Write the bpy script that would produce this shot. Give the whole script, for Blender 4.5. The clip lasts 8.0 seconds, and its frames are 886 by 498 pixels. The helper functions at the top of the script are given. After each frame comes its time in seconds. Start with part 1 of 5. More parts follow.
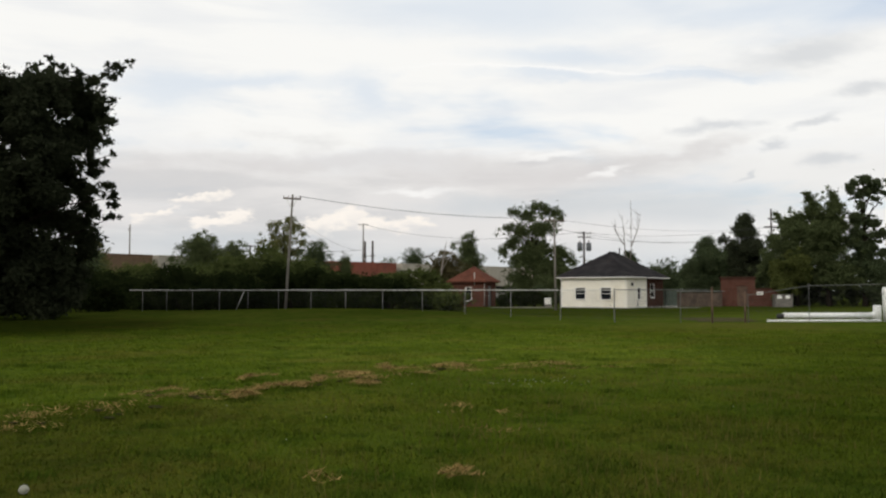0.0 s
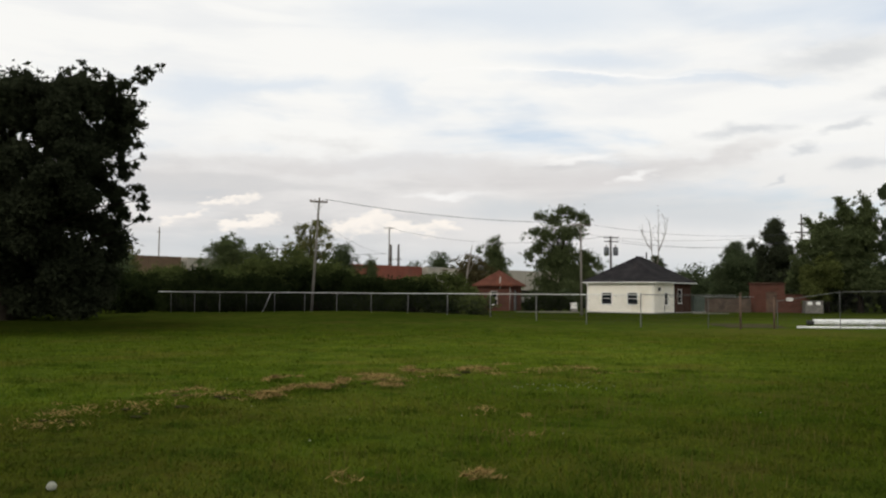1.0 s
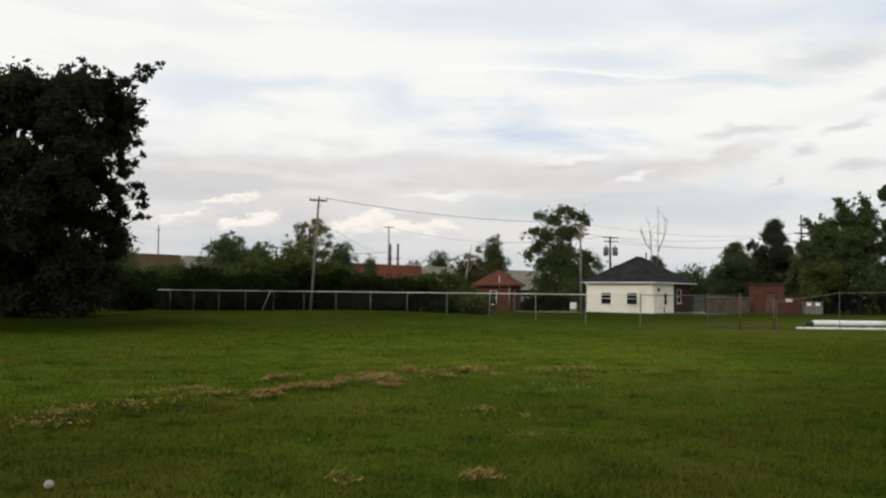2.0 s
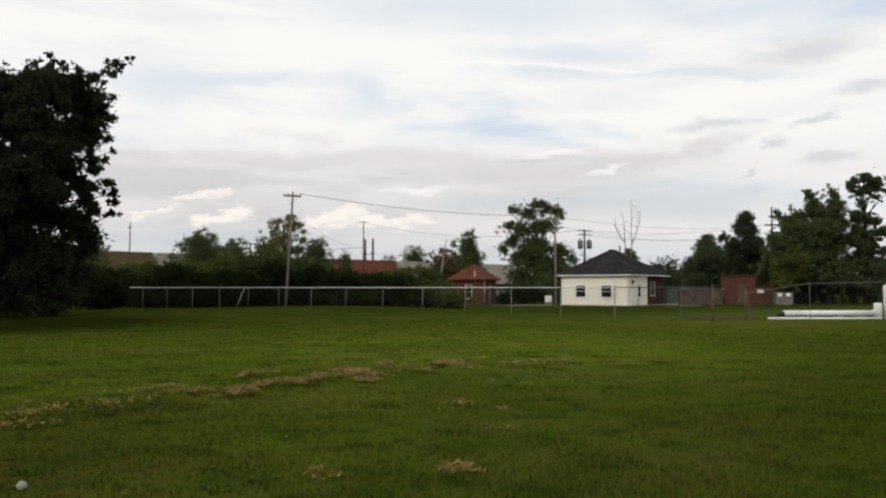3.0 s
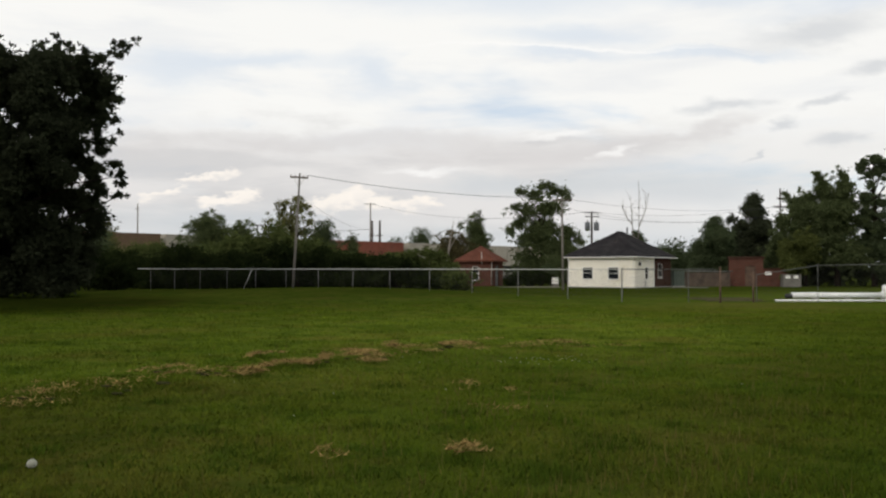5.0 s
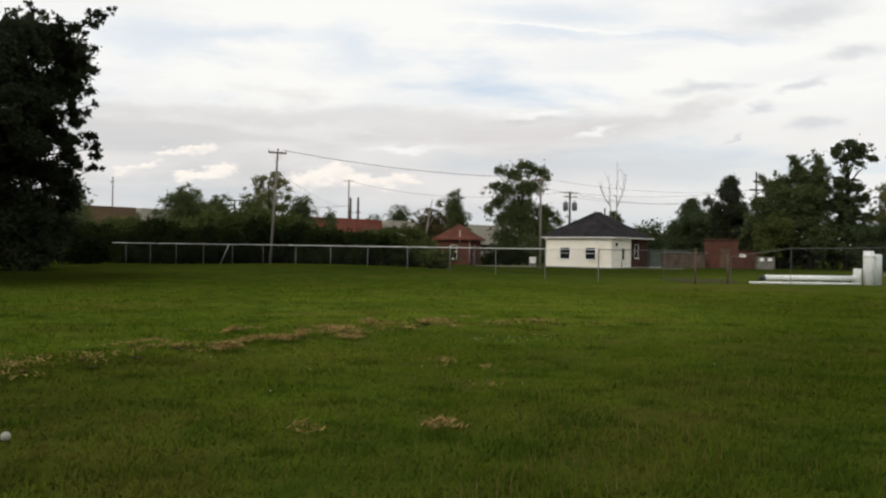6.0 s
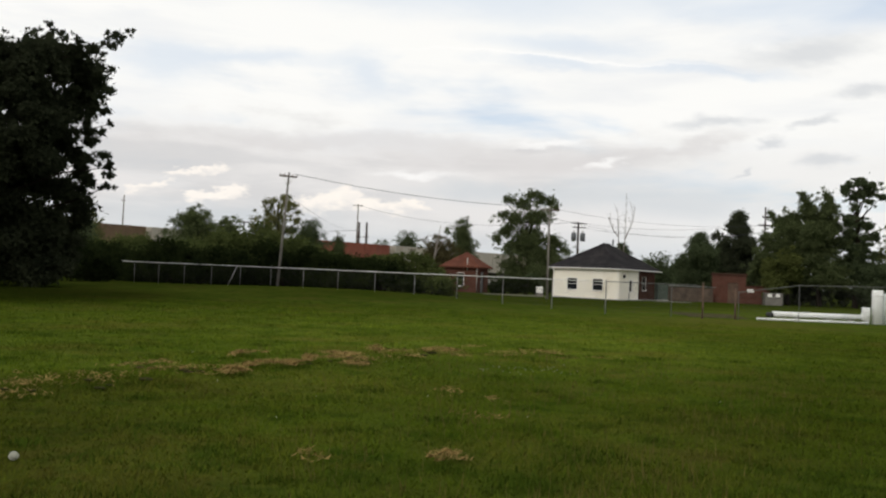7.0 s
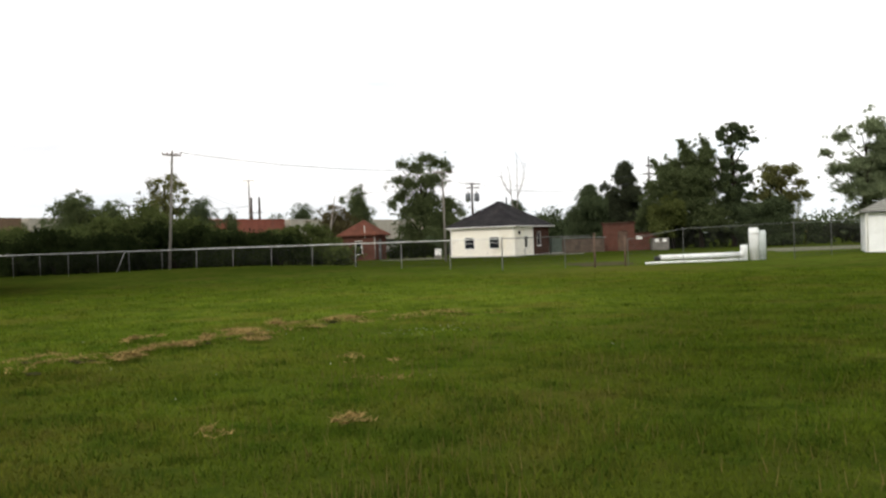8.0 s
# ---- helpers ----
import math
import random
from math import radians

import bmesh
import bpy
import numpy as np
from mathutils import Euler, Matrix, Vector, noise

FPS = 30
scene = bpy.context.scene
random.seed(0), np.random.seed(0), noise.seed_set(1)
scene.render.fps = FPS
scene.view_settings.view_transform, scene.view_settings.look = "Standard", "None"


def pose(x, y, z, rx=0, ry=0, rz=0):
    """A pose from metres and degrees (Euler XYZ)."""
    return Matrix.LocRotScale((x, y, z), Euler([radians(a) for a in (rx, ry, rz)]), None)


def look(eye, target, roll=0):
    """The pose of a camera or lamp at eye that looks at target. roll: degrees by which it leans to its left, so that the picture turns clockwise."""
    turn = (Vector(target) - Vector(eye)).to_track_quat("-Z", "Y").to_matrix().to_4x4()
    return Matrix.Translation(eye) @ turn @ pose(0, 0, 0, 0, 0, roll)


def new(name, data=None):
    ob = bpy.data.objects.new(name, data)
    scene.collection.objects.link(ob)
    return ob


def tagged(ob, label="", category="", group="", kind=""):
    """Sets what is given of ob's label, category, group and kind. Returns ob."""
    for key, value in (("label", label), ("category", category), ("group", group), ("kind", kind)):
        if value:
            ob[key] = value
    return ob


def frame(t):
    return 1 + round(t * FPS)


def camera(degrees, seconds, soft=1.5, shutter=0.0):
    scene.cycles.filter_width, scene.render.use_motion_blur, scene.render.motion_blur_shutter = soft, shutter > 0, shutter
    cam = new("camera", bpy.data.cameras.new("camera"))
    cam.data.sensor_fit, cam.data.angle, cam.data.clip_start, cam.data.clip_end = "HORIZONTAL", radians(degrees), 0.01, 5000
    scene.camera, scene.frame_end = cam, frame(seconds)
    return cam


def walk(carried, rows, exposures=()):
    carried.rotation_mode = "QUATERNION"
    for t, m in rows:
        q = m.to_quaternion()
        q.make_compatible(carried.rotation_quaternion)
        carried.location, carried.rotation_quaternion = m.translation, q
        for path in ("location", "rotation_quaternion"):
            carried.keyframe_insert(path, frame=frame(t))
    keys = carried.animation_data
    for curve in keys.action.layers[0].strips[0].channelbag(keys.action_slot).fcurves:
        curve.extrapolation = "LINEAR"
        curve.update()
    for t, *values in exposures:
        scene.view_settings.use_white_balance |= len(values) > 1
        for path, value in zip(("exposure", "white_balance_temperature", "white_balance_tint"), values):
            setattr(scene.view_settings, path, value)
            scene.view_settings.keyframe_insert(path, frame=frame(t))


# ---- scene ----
cam = camera(57.0, 8.0, soft=2.25, shutter=0.12)

# the hand-held pan: seconds, x, y, z, yaw, pitch, roll
PATH = [
    (0, 0.000, 0.000, 1.600, 0.000, 2.894, 0.000),
    (0.2, 0.002, -0.005, 1.599, 0.734, 3.337, 0.517),
    (0.4, 0.010, -0.008, 1.597, 0.960, 3.055, 0.753),
    (0.5, 0.022, -0.009, 1.595, 1.311, 3.060, 0.911),
    (0.6, 0.017, -0.008, 1.594, 0.866, 3.142, 0.276),
    (0.8, 0.017, -0.005, 1.592, 1.180, 3.183, 0.084),
    (1, 0.022, -0.001, 1.589, 1.823, 3.155, 0.413),
    (1.2, 0.011, 0.000, 1.580, 1.717, 2.945, 0.161),
    (2.3, 0.011, 0.044, 1.585, 1.799, 3.300, 0.784),
    (2.5, 0.002, 0.042, 1.585, 1.711, 3.415, 0.520),
    (2.8, -0.002, 0.044, 1.581, 0.128, 2.763, 0.152),
    (3, -0.005, 0.051, 1.576, 0.019, 2.749, 0.034),
    (3.2, -0.005, 0.051, 1.573, -0.236, 2.495, 0.286),
    (3.5, -0.012, 0.054, 1.566, -0.640, 2.476, -0.444),
    (3.8, -0.009, 0.056, 1.567, -0.542, 2.077, 0.924),
    (4, -0.009, 0.063, 1.564, -0.277, 1.968, 1.029),
    (4.2, -0.015, 0.067, 1.568, -0.749, 1.248, -0.325),
    (4.5, -0.028, 0.079, 1.568, -0.896, 1.033, 0.147),
    (4.7, -0.020, 0.074, 1.566, 0.288, 1.494, -0.130),
    (5.8, 0.003, 0.058, 1.561, 0.008, 0.631, 0.879),
    (6, -0.008, 0.048, 1.559, -1.046, -0.044, 0.876),
    (6.2, -0.012, 0.032, 1.571, 1.696, 0.258, 0.691),
    (6.4, -0.016, 0.020, 1.580, 2.636, 0.984, 0.782),
    (6.5, -0.020, 0.013, 1.585, 3.602, 1.180, 0.698),
    (6.6, -0.026, 0.002, 1.592, 1.808, 1.383, 0.773),
    (6.8, -0.031, -0.009, 1.600, 0.557, 1.236, 1.571),
    (7, -0.034, -0.019, 1.608, -0.480, 1.801, 2.442),
    (7.2, -0.008, -0.046, 1.582, 1.934, 1.464, 0.749),
    (7.3, 0.011, -0.071, 1.559, 0.584, 1.758, 0.510),
    (7.4, -0.034, -0.110, 1.486, 0.271, -1.102, -0.791),
    (7.5, -0.123, -0.146, 1.455, 3.829, -3.663, -1.049),
    (7.6, -0.039, -0.133, 1.530, 5.905, -5.186, -1.282),
    (7.7, -0.003, -0.109, 1.540, 4.378, -4.951, -1.389),
    (7.8, 0.068, -0.094, 1.541, -1.762, -4.338, -0.764),
    (7.9, 0.022, -0.081, 1.522, -8.241, -2.479, -1.312),
    (8, 0.031, -0.080, 1.568, -7.630, -0.523, -1.922),
]


def eye_pose(x, y, z, yaw, pitch, roll):
    return Matrix.Translation((x, y, z)) @ pose(0, 0, 0, 0, 0, yaw) @ pose(0, 0, 0, 90 + pitch) @ pose(0, 0, 0, 0, 0, roll)


walk(cam, [(r[0], eye_pose(*r[1:])) for r in PATH],
     exposures=[(0.0, 0.0), (5.8, 0.0), (6.5, 0.15), (7.2, 0.0), (7.5, -0.02), (7.7, 0.25), (8.0, 0.62)])

# ---- world and sun ----
SUN_AZ, SUN_EL = radians(215), radians(30)      # azimuth clockwise from +y: behind the camera, to its left
world = bpy.data.worlds.new("overcast_sky")
scene.world = world
world.use_nodes = True
wt = world.node_tree
wt.nodes.clear()


def nd(tree, kind, **vals):
    n = tree.nodes.new(kind)
    for k, v in vals.items():
        if k in n.inputs:
            n.inputs[k].default_value = v
    return n


def math_node(tree, op, a, b=None, clamp=False):
    n = tree.nodes.new("ShaderNodeMath")
    n.operation = op
    n.use_clamp = clamp
    for i, v in enumerate((a, b)):
        if v is None:
            continue
        if isinstance(v, (int, float)):
            n.inputs[i].default_value = v
        else:
            tree.links.new(v, n.inputs[i])
    return n.outputs[0]


def mix_col(tree, fac, a, b):
    n = tree.nodes.new("ShaderNodeMix")
    n.data_type = "RGBA"
    for sock, v in ((n.inputs[0], fac), (n.inputs[6], a), (n.inputs[7], b)):
        if isinstance(v, (int, float)):
            sock.default_value = v
        elif isinstance(v, tuple):
            sock.default_value = (*v, 1) if len(v) == 3 else v
        else:
            tree.links.new(v, sock)
    return n.outputs[2]


def ramp(tree, fac, lo, hi):
    n = tree.nodes.new("ShaderNodeMapRange")
    n.interpolation_type = "SMOOTHSTEP"
    tree.links.new(fac, n.inputs[0])
    n.inputs[1].default_value, n.inputs[2].default_value = lo, hi
    return n.outputs[0]


def noise_at(tree, vec, scale, detail=4, rough=0.55, distortion=0.0):
    n = tree.nodes.new("ShaderNodeTexNoise")
    n.inputs["Scale"].default_value, n.inputs["Detail"].default_value = scale, detail
    n.inputs["Roughness"].default_value, n.inputs["Distortion"].default_value = rough, distortion
    tree.links.new(vec, n.inputs["Vector"])
    return n.outputs[0]


# clouds ahead: kind, sideways and upward slope of the middle, half width, half height, tilt
CLOUDS = [
    ("blue", -0.335, 0.252, 0.085, 0.024, 0.0), ("blue", -0.100, 0.246, 0.046, 0.028, 0.0), ("blue", -0.230, 0.262, 0.090, 0.012, 0.0), ("blue", 0.150, 0.292, 0.120, 0.015, 0.0),
    ("blue", 0.130, 0.266, 0.080, 0.009, 0.0), ("blue", 0.320, 0.270, 0.090, 0.008, 0.0), ("white", 0.140, 0.2735, 0.200, 0.0026, 0.0),
    ("blue", 0.060, 0.350, 0.240, 0.036, 0.0), ("blue", 0.420, 0.350, 0.160, 0.026, 0.0), ("grey", 0.455, 0.297, 0.105, 0.018, 0.14), ("grey", 0.520, 0.250, 0.050, 0.010, 0.0), ("grey", 0.335, 0.202, 0.050, 0.008, 0.08), ("grey", 0.452, 0.211, 0.040, 0.007, 0.30),
    ("grey", 0.395, 0.179, 0.020, 0.007, 0.20), ("grey", 0.475, 0.158, 0.040, 0.009, 0.05), ("grey", 0.378, 0.142, 0.013, 0.005, 0.40),
    ("dull", 0.220, 0.155, 0.110, 0.014, 0.15), ("dull", 0.320, 0.178, 0.055, 0.008, 0.25), ("dull", -0.120, 0.158, 0.300, 0.012, 0.0), ("dull", 0.060, 0.140, 0.180, 0.014, 0.0),
    ("white", 0.130, 0.168, 0.055, 0.0045, 0.05), ("white", 0.210, 0.149, 0.032, 0.0045, 0.25), ("white", -0.030, 0.122, 0.060, 0.004, 0.0),
    ("cool", 0.290, 0.104, 0.180, 0.028, 0.0), ("cool", 0.080, 0.104, 0.120, 0.014, 0.0), ("cool", -0.270, 0.062, 0.160, 0.016, 0.0),
    ("lit", -0.318, 0.110, 0.024, 0.0065, 0.12), ("lit", -0.284, 0.114, 0.022, 0.0085, 0.20), ("lit", -0.356, 0.092, 0.030, 0.0075, 0.22), ("lit", -0.290, 0.083, 0.026, 0.0085, 0.10),
    ("lit", -0.256, 0.088, 0.024, 0.0105, 0.15), ("lit", -0.143, 0.080, 0.032, 0.0150, 0.15), ("lit", -0.112, 0.086, 0.026, 0.0180, 0.05), ("lit", -0.078, 0.079, 0.028, 0.0110, 0.0), ("lit", -0.040, 0.080, 0.026, 0.0115, 0.08),
]
CLOUD_COLOURS = {"blue": (0.68, 0.755, 0.845), "grey": (0.63, 0.65, 0.675), "dull": (0.66, 0.635, 0.63), "cool": (0.60, 0.64, 0.67), "white": (0.99, 0.98, 0.96), "lit": (1.0, 0.935, 0.86)}
CLOUD_STRENGTH = {"blue": 0.68, "grey": 0.72, "dull": 0.50, "cool": 0.62, "white": 0.70, "lit": 0.92}


def build_sky():
    sky = nd(wt, "ShaderNodeTexSky")
    sky.sky_type = "NISHITA"
    sky.sun_disc = False
    sky.sun_elevation, sky.sun_rotation = SUN_EL, SUN_AZ
    co = nd(wt, "ShaderNodeTexCoord").outputs["Generated"]
    sep = nd(wt, "ShaderNodeSeparateXYZ")
    wt.links.new(co, sep.inputs[0])
    x, y, z = sep.outputs
    up = math_node(wt, "MAXIMUM", z, 0.0)
    # high cloud layer seen in perspective: streaks flatten towards the horizon
    den = math_node(wt, "ADD", up, 0.10)
    comb = nd(wt, "ShaderNodeCombineXYZ")
    wt.links.new(math_node(wt, "DIVIDE", x, den), comb.inputs[0])
    wt.links.new(math_node(wt, "DIVIDE", y, den), comb.inputs[1])
    comb.inputs[2].default_value = 3.7
    plane = comb.outputs[0]
    low = nd(wt, "ShaderNodeMapping")
    low.inputs["Scale"].default_value = (1.0, 1.0, 2.2)
    wt.links.new(co, low.inputs[0])
    streak = nd(wt, "ShaderNodeMapping")
    streak.inputs["Scale"].default_value = (1.0, 1.0, 6.0)
    wt.links.new(co, streak.inputs[0])
    big = noise_at(wt, plane, 0.8, 5, 0.55, 0.3)
    fine = noise_at(wt, streak.outputs[0], 4.5, 6, 0.55, 0.3)
    heap = noise_at(wt, low.outputs[0], 20.0, 6, 0.6, 0.2)
    blue_c = mix_col(wt, 0.55, sky_scaled(sky), (0.72, 0.79, 0.88))
    col = mix_col(wt, ramp(wt, big, 0.28, 0.46), blue_c, (0.95, 0.945, 0.92))
    col = mix_col(wt, math_node(wt, "MULTIPLY", ramp(wt, fine, 0.44, 0.70), 0.50), col, (0.78, 0.80, 0.83))
    # grey bank of cloud along the skyline
    wob = math_node(wt, "ADD", up, math_node(wt, "MULTIPLY", math_node(wt, "SUBTRACT", heap, 0.5), 0.05))
    wob = math_node(wt, "ADD", wob, math_node(wt, "MULTIPLY", math_node(wt, "SUBTRACT", fine, 0.5), 0.08))
    ahead = math_node(wt, "MAXIMUM", y, 0.05)
    u, v = math_node(wt, "DIVIDE", x, ahead), math_node(wt, "DIVIDE", z, ahead)
    bank = math_node(wt, "MULTIPLY", ramp(wt, wob, 0.190, 0.130), 0.78)
    bank = math_node(wt, "MULTIPLY", bank, math_node(wt, "SUBTRACT", 1.0, math_node(wt, "MULTIPLY", ramp(wt, u, 0.10, 0.42), 0.65)))
    col = mix_col(wt, bank, col, mix_col(wt, ramp(wt, fine, 0.40, 0.62), (0.60, 0.59, 0.595), (0.76, 0.735, 0.72)))
    col = mix_col(wt, math_node(wt, "MULTIPLY", ramp(wt, up, 0.075, 0.02), 0.75), col, (0.60, 0.64, 0.67))
    # sight slopes, bent by noise at three sizes so that no cloud keeps a plain outline
    flat = nd(wt, "ShaderNodeCombineXYZ")
    wt.links.new(u, flat.inputs[0])
    wt.links.new(math_node(wt, "MULTIPLY", v, 2.4), flat.inputs[1])

    def bent(amounts):
        bu, bv = u, v
        for scale, au, av in amounts:
            n = wt.nodes.new("ShaderNodeTexNoise")
            n.inputs["Scale"].default_value, n.inputs["Detail"].default_value = scale, 4
            wt.links.new(flat.outputs[0], n.inputs["Vector"])
            split = nd(wt, "ShaderNodeSeparateXYZ")
            wt.links.new(n.outputs["Color"], split.inputs[0])
            bu = math_node(wt, "ADD", bu, math_node(wt, "MULTIPLY", math_node(wt, "SUBTRACT", split.outputs[0], 0.5), au))
            bv = math_node(wt, "ADD", bv, math_node(wt, "MULTIPLY", math_node(wt, "SUBTRACT", split.outputs[1], 0.5), av))
        return bu, bv

    wisp, puff = bent(((6.0, 0.16, 0.035), (22.0, 0.06, 0.016), (70.0, 0.02, 0.006))), bent(((30.0, 0.045, 0.022), (75.0, 0.028, 0.014), (190.0, 0.009, 0.004)))
    for kind, u0, v0, rx, ry, tilt in CLOUDS:
        bu, bv = puff if kind == "lit" else wisp
        du, dv = math_node(wt, "SUBTRACT", bu, u0), math_node(wt, "SUBTRACT", bv, v0)
        dv = math_node(wt, "DIVIDE", math_node(wt, "SUBTRACT", dv, math_node(wt, "MULTIPLY", du, tilt)), ry)
        du = math_node(wt, "DIVIDE", du, rx)
        d = math_node(wt, "SQRT", math_node(wt, "ADD", math_node(wt, "MULTIPLY", du, du), math_node(wt, "MULTIPLY", dv, dv)))
        f = ramp(wt, d, *((1.18, 0.62) if kind == "lit" else (1.5, 0.15)))
        if kind == "lit":    # bright tops, bases lost in the grey
            f = math_node(wt, "MULTIPLY", f, ramp(wt, math_node(wt, "ADD", dv, math_node(wt, "MULTIPLY", math_node(wt, "SUBTRACT", heap, 0.5), 2.5)), -1.2, 0.5))
        col = mix_col(wt, math_node(wt, "MULTIPLY", f, CLOUD_STRENGTH[kind]), col, CLOUD_COLOURS[kind])
    bg = nd(wt, "ShaderNodeBackground")
    wt.links.new(col, bg.inputs[0])
    bg.inputs[1].default_value = 1.0
    out = nd(wt, "ShaderNodeOutputWorld")
    wt.links.new(bg.outputs[0], out.inputs[0])


def sky_scaled(sky):
    n = wt.nodes.new("ShaderNodeVectorMath")
    n.operation = "SCALE"
    wt.links.new(sky.outputs[0], n.inputs[0])
    n.inputs["Scale"].default_value = 0.12
    return n.outputs[0]


build_sky()
sun_data = bpy.data.lights.new("sun", "SUN")
sun_data.energy, sun_data.angle, sun_data.color = 1.05, radians(14), (1.0, 0.93, 0.83)
sun = new("sun", sun_data)
sun_dir = Vector((math.sin(SUN_AZ) * math.cos(SUN_EL), math.cos(SUN_AZ) * math.cos(SUN_EL), math.sin(SUN_EL)))
sun.matrix_world = look(sun_dir * 60, (0, 0, 0))


# ---- materials ----
def material(name, a, b, scale=3.0, fine=30.0, rough=0.8, metal=0.0, bump=0.3, dist=0.02, dirt=None, island=0.0, spec=0.3):
    """Two colours mixed by noise at two scales, relief, optional stain colour and a change from piece to piece."""
    m = bpy.data.materials.new(name)
    m.use_nodes = True
    t = m.node_tree
    bs = t.nodes["Principled BSDF"]
    co = nd(t, "ShaderNodeTexCoord").outputs["Object"]
    n1, n2 = noise_at(t, co, scale, 5), noise_at(t, co, fine, 4)
    f = math_node(t, "ADD", math_node(t, "MULTIPLY", n1, 0.6), math_node(t, "MULTIPLY", n2, 0.4))
    f = ramp(t, f, 0.36, 0.64)
    if island:
        r = nd(t, "ShaderNodeNewGeometry").outputs["Random Per Island"]
        f = math_node(t, "ADD", math_node(t, "MULTIPLY", f, 1 - island), math_node(t, "MULTIPLY", r, island))
    col = mix_col(t, f, a, b)
    if dirt:
        col = mix_col(t, math_node(t, "MULTIPLY", ramp(t, noise_at(t, co, scale * 0.45, 6, 0.65), 0.52, 0.72), 0.7), col, dirt)
    t.links.new(col, bs.inputs["Base Color"])
    bs.inputs["Roughness"].default_value, bs.inputs["Metallic"].default_value = rough, metal
    bs.inputs["Specular IOR Level"].default_value = spec
    if bump:
        bn = nd(t, "ShaderNodeBump", Strength=bump, Distance=dist)
        t.links.new(n2, bn.inputs["Height"])
        t.links.new(bn.outputs[0], bs.inputs["Normal"])
    return m


def brick_material(name, a, b, mortar, size=1.0):
    m = bpy.data.materials.new(name)
    m.use_nodes = True
    t = m.node_tree
    bs = t.nodes["Principled BSDF"]
    co = nd(t, "ShaderNodeTexCoord").outputs["Object"]
    sep = nd(t, "ShaderNodeSeparateXYZ")
    t.links.new(co, sep.inputs[0])
    cb = nd(t, "ShaderNodeCombineXYZ")
    t.links.new(math_node(t, "ADD", sep.outputs[0], sep.outputs[1]), cb.inputs[0])
    t.links.new(sep.outputs[2], cb.inputs[1])
    br = nd(t, "ShaderNodeTexBrick", Scale=1.0)
    br.inputs["Color1"].default_value, br.inputs["Color2"].default_value = (*a, 1), (*b, 1)
    br.inputs["Mortar"].default_value = (*mortar, 1)
    br.inputs["Brick Width"].default_value, br.inputs["Row Height"].default_value = 0.21 * size, 0.075 * size
    br.inputs["Mortar Size"].default_value = 0.008 * size
    t.links.new(cb.outputs[0], br.inputs["Vector"])
    stain = ramp(t, noise_at(t, co, 0.8, 6, 0.6), 0.45, 0.75)
    col = mix_col(t, math_node(t, "MULTIPLY", stain, 0.5), br.outputs["Color"], tuple(0.55 * c for c in a))
    t.links.new(col, bs.inputs["Base Color"])
    bs.inputs["Roughness"].default_value, bs.inputs["Specular IOR Level"].default_value = 1.0, 0.05
    bn = nd(t, "ShaderNodeBump", Strength=0.5, Distance=0.01)
    t.links.new(br.outputs["Fac"], bn.inputs["Height"])
    bn.invert = True
    t.links.new(bn.outputs[0], bs.inputs["Normal"])
    return m


# uneven sward: x, y, half width, half depth, lift to lighter or darker, how dry it is
# lift also paints in the great tree's shade and lens falloff at the sides
SWARD_AND_SHADE = [
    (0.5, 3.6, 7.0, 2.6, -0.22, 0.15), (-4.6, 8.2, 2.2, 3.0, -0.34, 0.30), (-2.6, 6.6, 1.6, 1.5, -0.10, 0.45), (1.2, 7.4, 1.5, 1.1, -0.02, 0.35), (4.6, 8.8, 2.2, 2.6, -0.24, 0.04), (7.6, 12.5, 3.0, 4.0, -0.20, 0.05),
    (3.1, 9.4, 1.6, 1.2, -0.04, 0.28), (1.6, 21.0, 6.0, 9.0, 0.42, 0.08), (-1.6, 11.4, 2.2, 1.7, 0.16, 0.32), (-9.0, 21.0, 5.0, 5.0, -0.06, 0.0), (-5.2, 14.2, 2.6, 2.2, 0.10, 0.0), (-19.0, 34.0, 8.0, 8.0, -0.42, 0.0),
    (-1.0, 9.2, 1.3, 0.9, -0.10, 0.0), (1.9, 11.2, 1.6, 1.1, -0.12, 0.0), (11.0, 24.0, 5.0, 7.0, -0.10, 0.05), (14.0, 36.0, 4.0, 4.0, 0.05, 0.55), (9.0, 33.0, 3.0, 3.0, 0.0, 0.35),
]


